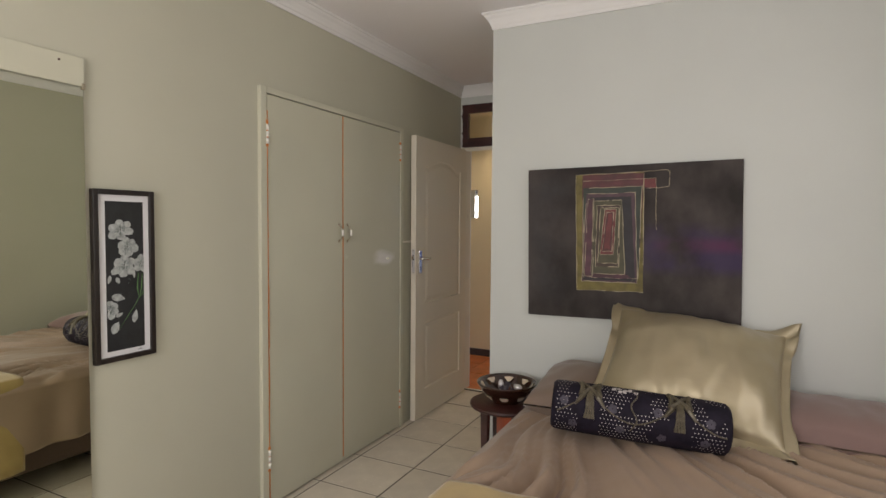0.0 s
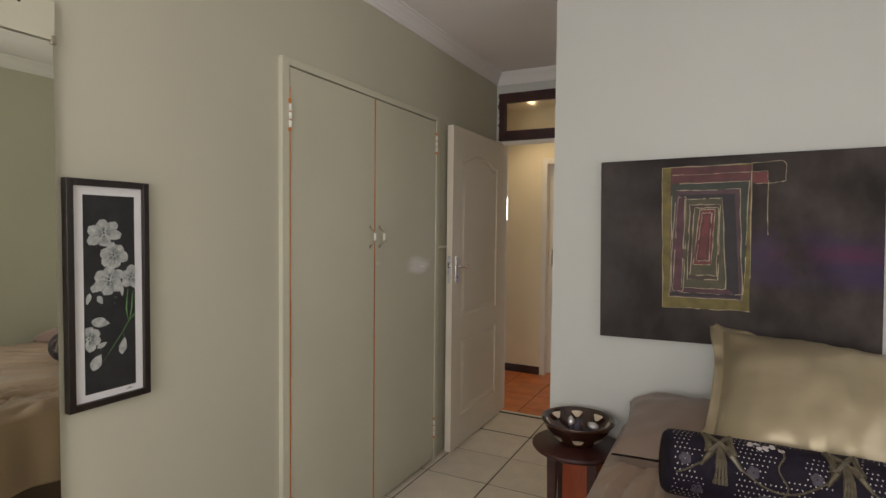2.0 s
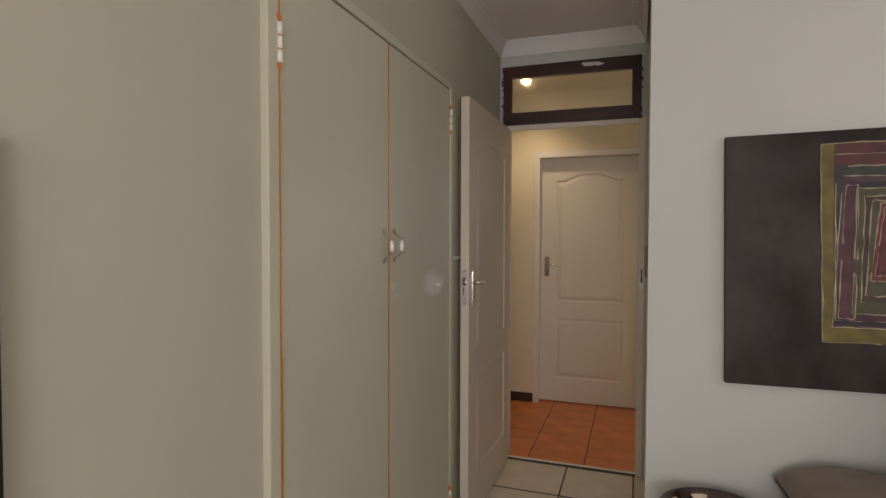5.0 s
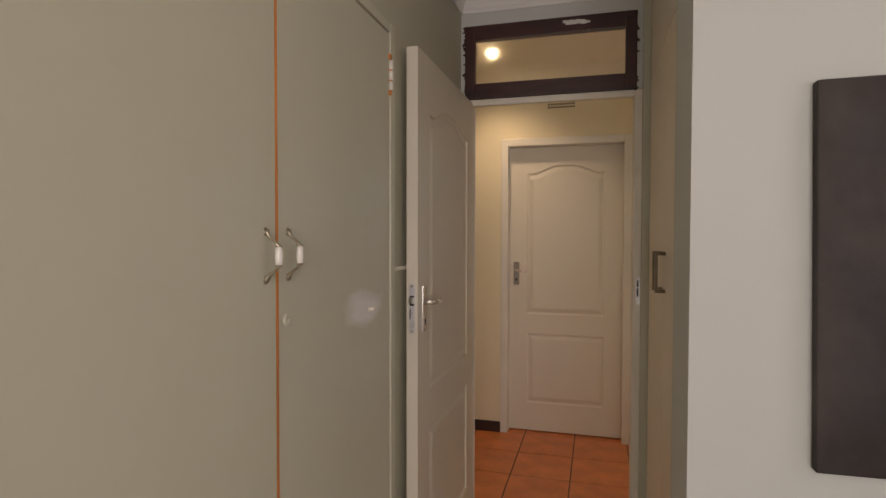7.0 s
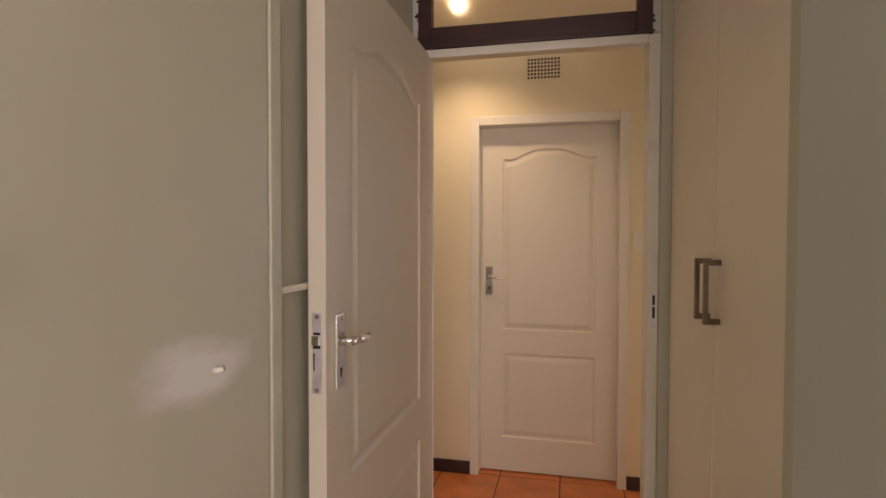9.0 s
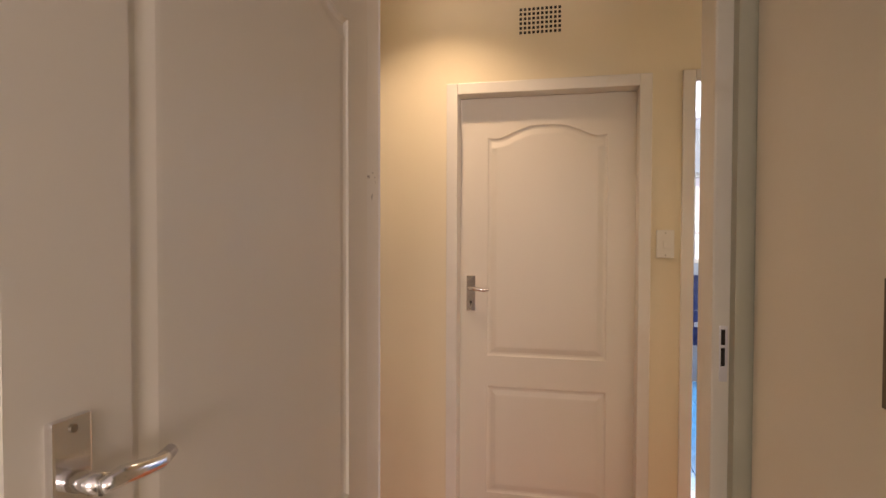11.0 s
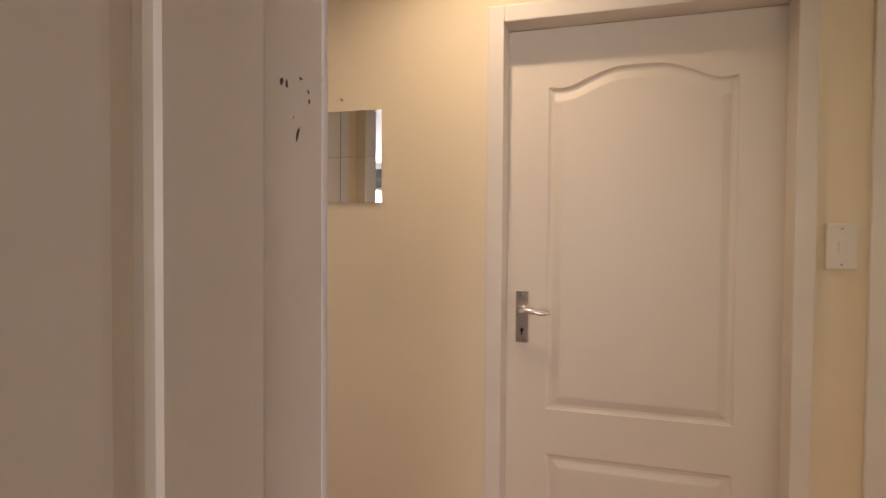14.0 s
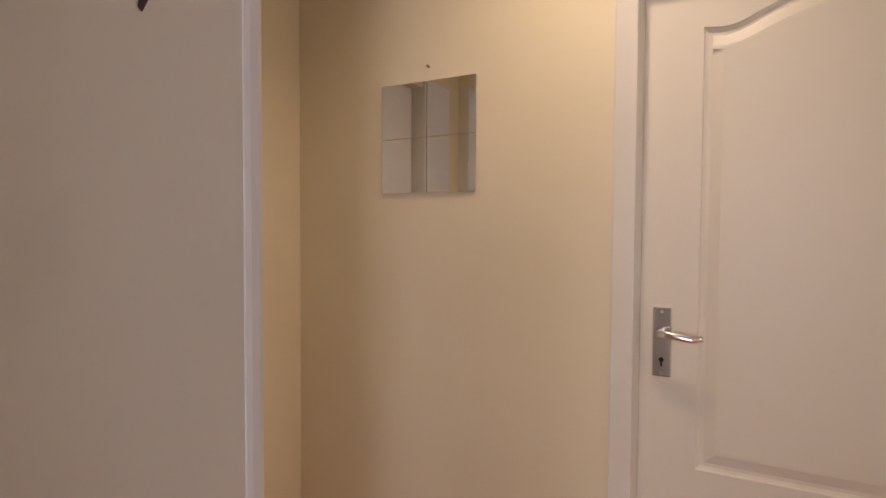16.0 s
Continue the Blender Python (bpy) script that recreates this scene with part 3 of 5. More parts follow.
def door_leaf(name, width, height, m, label, latch, lift=0.0, stiles=(0.125, 0.120)):
    """A moulded two-panel door; local x runs along the width, local -y is the moulded face, latch: x of the handle."""
    d = tagged(new(name), label, "door", kind="structure")
    d.matrix_world = m
    a, b = stiles[0], width - stiles[1]
    arch = []
    for k in range(25):
        u = k / 24
        x = b + (a - b) * u
        w = max(0.0, min(1.0, (min(u, 1 - u) - 0.06) / 0.36))
        arch.append((x, 1.838 + 0.050 * (3 * w * w - 2 * w ** 3) - 0.006 * math.sin(math.pi * min(1.0, min(u, 1 - u) / 0.20))))
    upper = [(a, 0.840), (b, 0.840)] + arch
    lower = [(a, 0.205), (b, 0.205), (b, 0.700), (a, 0.700)]
    frame_bm = boxes((0, width, 0.0085, 0.04, 0.008, height))
    mid = 0.77
    for n, rect, loop in (("upper_panel", (0, width, mid, height), upper), ("lower_panel", (0, width, 0.008, mid), lower)):
        bm = bmesh.new()
        panel_face(frame_bm, bm, rect, loop, 0.0, -1)
        part(n, bm, DOOR_PAINT, d)
    for q in (((0, 0), (0, 0.0085), "x"), ((width, 0), (width, 0.0085), "x")):
        x = q[0][0]
        frame_bm.faces.new([frame_bm.verts.new(c) for c in ((x, 0, 0.008), (x, 0.0085, 0.008), (x, 0.0085, height), (x, 0, height))])
    for z in (0.008, height):
        frame_bm.faces.new([frame_bm.verts.new(c) for c in ((0, 0, z), (width, 0, z), (width, 0.0085, z), (0, 0.0085, z))])
    part("leaf", frame_bm, DOOR_PAINT, d)
    handle(d, latch, 1 if latch < width / 2 else -1).location.z = lift
    # latch plate on the free edge
    e = width if latch > width / 2 else 0
    sg = 1 if e else -1
    def edge_box(d0, d1, y0, y1, z0, z1):
        return (min(e + sg * d0, e + sg * d1), max(e + sg * d0, e + sg * d1), y0, y1, z0, z1)

    lock = part("lock_plate", boxes(edge_box(0, 0.002, 0.009, 0.031, 1.065, 1.235), bevel=0.0006), ZINC, d, "worn steel lock plate")
    part("latch_bolt", boxes(edge_box(0.002, 0.012, 0.012, 0.028, 1.168, 1.188), bevel=0.001), CHROME, lock)
    part("dead_bolt", boxes(edge_box(0.002, 0.0055, 0.013, 0.024, 1.118, 1.146), bevel=0.001), ZINC, lock)
    part("bolt_slot", boxes(edge_box(0.002, 0.0026, 0.0245, 0.028, 1.114, 1.150), edge_box(0.002, 0.0026, 0.012, 0.028, 1.189, 1.194), edge_box(0.002, 0.0026, 0.012, 0.028, 1.160, 1.1672)), HOLE_SHADE, lock)
    bm = bmesh.new()
    for z in (1.073, 1.227):
        tube(bm, [(e + sg * 0.002, 0.02, z), (e + sg * 0.0032, 0.02, z)], 0.005, 10)
    tagged(part("screws", bm, BRASS, lock), kind="stuff")
    return d


def handle(d, x, way):
    """A chrome lever handle on a long plate, on the local -y face."""
    h = part("handle", boxes((x - 0.021, x + 0.021, -0.009, 0.0005, 1.046, 1.208), bevel=0.003), CHROME, d, "polished chrome lever handle")
    bm = bmesh.new()
    tube(bm, [(x, -0.006, 1.150), (x, -0.022, 1.150), (x, -0.040, 1.150)], 0.010, 14)
    tube(bm, [(x - way * 0.006, -0.042, 1.150), (x + way * 0.017, -0.044, 1.151), (x + way * 0.040, -0.045, 1.148), (x + way * 0.066, -0.043, 1.144), (x + way * 0.088, -0.040, 1.148)], 0.0085, 12, [0.9, 1.1, 1.05, 0.95, 0.8])
    part("lever", bm, CHROME, h, "", True)
    bm = bmesh.new()
    tube(bm, [(x, -0.0085, 1.086), (x, -0.0098, 1.086)], 0.0055, 12)
    block(bm, x - 0.002, x + 0.002, -0.0098, -0.0085, 1.070, 1.084)
    part("keyhole", bm, HOLE_SHADE, h)
    bm = bmesh.new()
    for z in (1.054, 1.198):
        tube(bm, [(x, -0.0085, z), (x, -0.0105, z)], 0.004, 10)
    tagged(part("screws", bm, BRASS, h), kind="stuff")
    return h


# closed hall door: hinges on the bathroom side; bedroom door: folded back against the cupboard wall
door_leaf("door_1", 0.772, 2.016, pose(0.0475, HALL_Y + 0.075, 0), "cream painted moulded two-panel door, closed, with chrome handle", 0.050)
door_leaf("door_2", 0.846, 2.035, pose(0.064, 3.174, 0, 0, 0, 90), "cream painted moulded bedroom door standing wide open", 0.056, 0.018, (0.135, 0.113))
setting("wall_behind_hall_door", boxes((-0.1, 0.93, HALL_Y + 0.212, HALL_Y + 0.23, 0, TOP)), CREAM, "plain wall closing the space behind the hall door", "wall")
setting("trim_hall_door_reveal", boxes((0.0, 0.046, HALL_Y + 0.126, HALL_Y + 0.21, 0, 2.03), (0.821, 0.868, HALL_Y + 0.126, HALL_Y + 0.21, 0, 2.03), (0.0, 0.868, HALL_Y + 0.126, HALL_Y + 0.21, 2.03, 2.07)), TRIM, "painted reveal round the closed hall door", "door frame")

# jamb wear: chips that bare the dark wood, and the strike plate
bm = bmesh.new()
for k, (y, z, ry, rz, sd) in enumerate(((4.106, 1.484, 0.0022, 0.0088, 1), (4.077, 1.531, 0.0032, 0.0036, 2), (4.086, 1.531, 0.0018, 0.0050, 3), (4.112, 1.543, 0.0028, 0.0016, 4), (4.127, 1.533, 0.0022, 0.0020, 5), (4.129, 1.523, 0.0022, 0.0024, 6), (4.158, 1.553, 0.0020, 0.0030, 7), (4.098, 1.500, 0.0008, 0.0012, 8))):
    lean = 0.28 if k == 0 else 0.0
    patch(bm, blob(0, 0, ry, rz, 16, 0.35, sd), lambda u, v: (0.0456, y + u + v * lean, z + v))
tagged(part("paint_chips", bm, MAHOGANY), "dark chips where the door frame paint has flaked off", "paint chips", kind="stuff")
sp = tagged(part("strike_plate", boxes((0.8205, 0.8365, DOOR_Y0 - 0.0062, DOOR_Y0 - 0.0041, 1.090, 1.205), bevel=0.0005), STEEL), "worn steel strike plate let into the door frame", "strike plate")
part("strike_hole", boxes((0.8235, 0.8315, DOOR_Y0 - 0.0068, DOOR_Y0 - 0.0063, 1.122, 1.160), (0.8235, 0.8315, DOOR_Y0 - 0.0068, DOOR_Y0 - 0.0063, 1.166, 1.198)), HOLE_SHADE, sp)
for z in (0.25, 1.75):
    bm = bmesh.new()
    tube(bm, [(0.052, 4.034, z), (0.052, 4.034, z + 0.1)], 0.007, 10)
    tagged(part("door_hinge", bm, BRASS), "painted steel butt hinge of the bedroom door", "hinge", "bedroom door hinges")

# ---- left built-in cupboard ----


def cupboard_left():
    c = thing("built_in_cupboard", "sage enamel painted two-door cupboard built into the wall", "cupboard")
    part("frame", boxes((-0.04, 0.02, 1.761, 1.802, 0.0, 2.066), (-0.04, 0.02, 3.038, 3.076, 0.0, 2.066), (-0.04, 0.02, 1.802, 3.038, 2.036, 2.066), bevel=0.004), SAGE_GLOSS, c)
    part("carcass", boxes((-0.61, -0.60, 1.78, 3.06, 0, 2.08), (-0.60, -0.121, 1.78, 1.79, 0, 2.08), (-0.60, -0.121, 3.05, 3.06, 0, 2.08), (-0.60, -0.121, 1.79, 3.05, 2.06, 2.08)), ORANGE_WOOD, c)
    part("plinth", boxes((-0.60, -0.012, 1.803, 3.037, 0.0, 0.012)), SAGE_GLOSS, c)
    for k, (y0, y1) in enumerate(((1.806, 2.397), (2.404, 3.035))):
        d = part("door", boxes((-0.022, 0.016, y0, y1, 0.014, 2.031), bevel=0.003), WIPED if k else SAGE_GLOSS, c)
        y = 2.358 if k == 0 else 2.438
        hd = part("handle", bow_handle(y, 1.36), BRASS, d, "worn nickel bow handle", True)
        bm = bmesh.new()
        lathe(bm, [(0.0, -0.0185), (0.0066, -0.0175), (0.0073, -0.010), (0.0076, 0.0), (0.0073, 0.010), (0.0066, 0.0175), (0.0, 0.0185)], 16, (0.047, y, 1.36))
        part("grip", bm, PORCELAIN, hd, "white porcelain grip", True)
        for z in (1.84, 0.25) if k == 0 else (1.90, 0.20):
            yy = 1.803 if k == 0 else 3.036
            bm = bmesh.new()
            for j in range(3):
                tube(bm, [(0.022, yy, z - 0.045 + j * 0.032), (0.022, yy, z - 0.045 + j * 0.032 + 0.027)], 0.007, 10)
            hg = part("hinge", bm, PORCELAIN, d, "paint-daubed steel hinge", True)
            tagged(part("bare_rust", boxes((0.016, 0.0215, yy - 0.010, yy + 0.006, z - 0.06, z - 0.047), (0.016, 0.0225, yy - 0.006, yy + 0.006, z - 0.0185, z - 0.0125), (0.016, 0.0225, yy - 0.006, yy + 0.006, z + 0.0135, z + 0.0195), (0.016, 0.0215, yy - 0.010, yy + 0.006, z + 0.051, z + 0.066)), ORANGE_WOOD, hg), kind="stuff")
    # bare orange wood along the leaf edges
    bm = bmesh.new()
    rnd = random.Random(2)
    for k in range(26):
        z = 0.04 + k * 0.0765
        w = rnd.uniform(0.0022, 0.0036)
        block(bm, -0.02, 0.0172, 2.4005 - w, 2.4005 + w, z, z + 0.0765)
    for k in range(25):
        z = 0.04 + k * 0.0765
        w = rnd.uniform(0.0015, 0.0042) * (1.0 if k < 14 else 0.25)
        block(bm, -0.02, 0.0204, 1.8024, 1.8045 + w, z, z + 0.0765)
    tagged(part("bare_edge", bm, ORANGE_WOOD, c, "bare orange wood where the paint has worn off"), kind="stuff")
    bm = bmesh.new()
    lathe(bm, [(0.0135, 0.0), (0.013, 0.003), (0.010, 0.0045), (0.004, 0.004), (0.0035, 0.001), (0.0, 0.001)], 20)
    bm.transform(pose(0.0162, 2.434, 1.222, 0, 90, 0))
    part("escutcheon", bm, SAGE_GLOSS, c, "painted-over round key escutcheon", True)
    bm = bmesh.new()
    tube(bm, [(0.016, 2.872, 1.187), (0.024, 2.872, 1.187), (0.032, 2.874, 1.190)], 0.006, 10, [1, 0.8, 0.9])
    part("hook", bm, PLASTIC, c, "small painted stub of a hook", True)
    return c


def bow_handle(y, z):
    bm = bmesh.new()
    for s in (1, -1):
        lathe(bm, [(0.0, 0.0), (0.0085, 0.001), (0.0085, 0.003), (0.005, 0.0055), (0.0, 0.006)], 14)
        vs = [v for v in bm.verts if not v.tag]
        for v in vs:
            v.co.y *= 0.62
            v.co = pose(0.016, y, z + s * 0.048, 0, 90, 0) @ v.co
            v.tag = True
        pts = [(0.019, y, z + s * 0.051), (0.022, y, z + s * 0.044), (0.027, y, z + s * 0.037), (0.036, y, z + s * 0.031), (0.043, y, z + s * 0.025), (0.047, y, z + s * 0.0185)]
        tube(bm, pts, 0.0042, 10, [1.4, 1.0, 0.7, 0.65, 0.8, 1.3])
        tube(bm, [(0.047, y, z + s * 0.0180), (0.047, y, z + s * 0.0212)], 0.0074, 12)
        for v in bm.verts:
            v.tag = True
    tube(bm, [(0.047, y, z - 0.021), (0.047, y, z + 0.021)], 0.003, 8)
    return bm


cupboard_left()
# ledge and mirror board on the cupboard wall
tagged(part("wall_ledge", boxes((0.001, 0.020, 3.078, 3.55, 1.283, 1.297), bevel=0.003), TRIM), "thin cream painted ledge on the wall behind the open door", "ledge")

mb = thing("wall_mirror", "tall frameless mirror under a pale board on the sage wall", "mirror")
part("mirror_glass", boxes((0.006, 0.016, -0.02, 0.952, 0.0, 1.868)), MIRROR, mb)
part("top_board", boxes((0.001, 0.019, -0.02, 0.956, 1.872, 1.969), bevel=0.003), SAGE_GLOSS, mb, "pale painted board")
part("backing_board", boxes((0.001, 0.0055, -0.02, 0.956, 0.0, 1.871)), SAGE_GLOSS, mb)
bm = bmesh.new()
tube(bm, [(0.018, 0.875, 1.945), (0.0205, 0.875, 1.945)], 0.004, 10)
part("screw", bm, MAHOGANY, mb)
bm = boxes((0.005, 0.0215, 0.946, 0.958, 1.862, 1.884), bevel=0.002)
part("clip", bm, BRASS, mb, "small metal mirror clip")


# ---- flower picture ----


def flower_picture():
    p = thing("flower_picture", "narrow black-framed print of white flowers on black", "picture", pose(0, 0, 0))
    y0, y1, z0, z1, w = 0.972, 1.204, 0.905, 1.530, 0.019
    part("picture_frame", boxes((0.001, 0.024, y0, y0 + w, z0, z1), (0.001, 0.024, y1 - w, y1, z0, z1), (0.001, 0.024, y0 + w, y1 - w, z0, z0 + w), (0.001, 0.024, y0 + w, y1 - w, z1 - w, z1), bevel=0.0025), BLACK, p)
    part("mount", boxes((0.002, 0.013, y0 + w, y1 - w, z0 + w, z1 - w)), PAPER, p, "white card mount")
    a, b, c, d = 1.019, 1.163, 0.943, 1.488
    part("print", boxes((0.013, 0.0136, a, b, c, d)), PRINT, p, "black printed ground")

    def put(u, v, h=0.0):
        return (0.0142 + h, min(max(u, a + 0.001), b - 0.001), v)

    def petal(bm, cu, cv, ang, ln, wd, h, tip, rnd):
        """A broad petal with a frilled rim; tip 0 is round, 1 runs out to a point."""
        half = []
        for k in range(15):
            q = k / 14
            round_w = math.sin(math.pi * min(1.0, 0.10 + 0.80 * q)) ** 0.7
            point_w = math.sin(math.pi * q) ** 0.8 * (1.25 - 0.75 * q)
            half.append((ln * (0.06 + 0.94 * q), wd * (round_w * (1 - tip) + point_w * tip)))
        loop = half + [(x, -y * 0.86) for x, y in half[::-1]]
        loop = [(x * (1 + rnd.uniform(-0.035, 0.035)), y * (1 + rnd.uniform(-0.09, 0.09))) for x, y in loop]
        ca, sa = math.cos(ang), math.sin(ang)
        patch(bm, [(cu + x * ca - y * sa, cv + x * sa + y * ca) for x, y in loop], lambda u, v: put(u, v, h))

    rnd = random.Random(9)
    # each flower: centre, reach, and its petals as (turn in degrees, length, width)
    blooms = ((1.074, 1.384, 0.045, ((95, 0.85, 0.42), (35, 1.05, 0.36), (-10, 1.10, 0.38), (165, 1.0, 0.42), (-150, 1.15, 0.40), (-95, 0.80, 0.45))),
              (1.100, 1.322, 0.042, ((100, 0.85, 0.42), (40, 0.85, 0.42), (-15, 1.05, 0.44), (-80, 0.9, 0.44), (-140, 0.95, 0.44), (165, 0.9, 0.46))),
              (1.086, 1.256, 0.045, ((80, 0.80, 0.44), (20, 0.95, 0.42), (-45, 1.05, 0.46), (-100, 1.0, 0.50), (-150, 1.25, 0.36), (160, 0.9, 0.46))),
              (1.150, 1.258, 0.036, ((80, 0.95, 0.46), (160, 0.85, 0.44), (-130, 0.9, 0.46), (-60, 1.05, 0.44), (10, 0.9, 0.44))),
              (1.030, 1.096, 0.036, ((85, 0.9, 0.48), (30, 0.9, 0.46), (-25, 0.9, 0.46), (-80, 1.0, 0.48), (140, 0.9, 0.4))))
    for n, (cu, cv, r, petals) in enumerate(blooms):
        bm, veins = bmesh.new(), bmesh.new()
        for k, (deg, ln, wd) in enumerate(petals):
            an = radians(deg)
            petal(bm, cu, cv, an, r * ln, r * wd, 0.0002 * k + 0.0001 * n, 0.12, rnd)
            for m in range(4):
                va = an + (m - 1.5) * 0.17
                lo, hi = rnd.uniform(0.10, 0.22), rnd.uniform(0.42, 0.66)
                tube(veins, [put(cu + q * r * ln * math.cos(va), cv + q * r * ln * math.sin(va), 0.0017) for q in (lo, (lo + hi) / 2, hi)], 0.0007, 4, [1.1, 0.9, 0.3])
            edge = an + 0.5
            tube(veins, [put(cu + q * r * ln * math.cos(edge), cv + q * r * ln * math.sin(edge), 0.0017) for q in (0.35, 0.6, 0.85)], 0.0005, 4, [0.4, 1.0, 0.6])
        f = part("flower", bm, PETAL, p, "greyish white flower")
        part("veins", veins, VEIN, f)
    for cu, cv, deg, ln, wd in ((1.034, 1.142, -12, 0.054, 0.30), (1.054, 1.212, -60, 0.028, 0.34), (1.120, 1.034, 78, 0.052, 0.26), (1.038, 1.004, 62, 0.050, 0.36), (1.050, 1.066, 24, 0.032, 0.26), (1.034, 1.222, -105, 0.034, 0.24), (1.118, 1.244, -80, 0.040, 0.20)):
        bm = bmesh.new()
        petal(bm, cu, cv, radians(deg), ln, ln * wd, 0.0004, 0.85, rnd)
        part("petal", bm, PETAL, p)
    bm = bmesh.new()
    tube(bm, [put(1.161, 1.149, 0.0003), put(1.150, 1.138, 0.0003), put(1.140, 1.126, 0.0003), put(1.124, 1.100, 0.0003), put(1.098, 1.066, 0.0003), put(1.068, 1.026, 0.0003)], 0.0013, 6, [2.0, 1.6, 1.1, 0.9, 0.8, 0.5])
    part("stem", bm, STEM, p, "thin green stem")
    for line in (((1.142, 1.132), (1.136, 1.165), (1.138, 1.195), (1.141, 1.222)), ((1.145, 1.136), (1.152, 1.165), (1.154, 1.195), (1.157, 1.218))):
        bm = bmesh.new()
        tube(bm, [put(u, v, 0.0003) for u, v in line], 0.0016, 6, [0.5, 1.5, 1.3, 0.5])
        part("leaf", bm, STEM, p, "slim green leaf")
    bm = bmesh.new()
    for k in range(16):
        u, v = rnd.choice((1.062, 1.098, 1.108, 1.124)) + rnd.uniform(-0.006, 0.006), rnd.uniform(1.06, 1.46)
        tube(bm, [put(u, v, 0.0001), put(u + rnd.uniform(-0.001, 0.001), v - rnd.uniform(0.002, 0.006), 0.0001)], 0.0006, 4, [1.0, 0.3])
    tagged(part("paint_specks", bm, VEIN, p, "faint grey drips on the ground"), kind="stuff")
    part("signature", boxes((0.013, 0.0135, 1.135, 1.152, 0.932, 0.934), (0.013, 0.0135, 1.140, 1.148, 0.935, 0.9365)), VEIN, p)


flower_picture()


# ---- abstract painting ----


def canvas_material():
    m, nt, b = nodes_of("dark_canvas")
    c = ramp_mix(nt, steps(nt, noise_at(nt, 6.0, 10, (1, 1, 0.7)), 0.36, 0.66), (0.022, 0.018, 0.017), (0.066, 0.055, 0.052))
    co, sp = nt.nodes.new("ShaderNodeTexCoord"), nt.nodes.new("ShaderNodeSeparateXYZ")
    nt.links.new(co.outputs["Object"], sp.inputs[0])

    def band(axis, centre, half, soft):
        s = nt.nodes.new("ShaderNodeMath")
        s.operation = "SUBTRACT"
        s.inputs[1].default_value = centre
        nt.links.new(sp.outputs[axis], s.inputs[0])
        a = nt.nodes.new("ShaderNodeMath")
        a.operation = "ABSOLUTE"
        nt.links.new(s.outputs[0], a.inputs[0])
        return steps(nt, a.outputs[0], half + soft, half)

    def times(p, q):
        t = nt.nodes.new("ShaderNodeMath")
        t.operation = "MULTIPLY"
        for i, v in enumerate((p, q)):
            if isinstance(v, float):
                t.inputs[i].default_value = v
            else:
                nt.links.new(v, t.inputs[i])
        return t.outputs[0]

    wash = steps(nt, noise_at(nt, 6, 6), 0.35, 0.65)
    c = over(nt, times(times(band(2, 1.300, 0.085, 0.05), band(0, 1.87, 0.21, 0.06)), times(wash, 0.65)), c, (0.046, 0.030, 0.090))
    c = over(nt, times(times(band(2, 1.318, 0.012, 0.035), band(0, 1.92, 0.17, 0.08)), times(wash, 0.5)), c, (0.12, 0.026, 0.070))
    c = over(nt, times(times(band(0, 1.18, 0.03, 0.10), band(2, 1.35, 0.25, 0.1)), times(wash, 0.5)), c, (0.06, 0.062, 0.068))
    nt.links.new(c, b.inputs["Base Color"])
    b.inputs["Roughness"].default_value = 0.7
    b.inputs["Specular IOR Level"].default_value = 0.25
    bumped(nt, b, noise_at(nt, 260, 3), 0.35, 0.001)
    return m


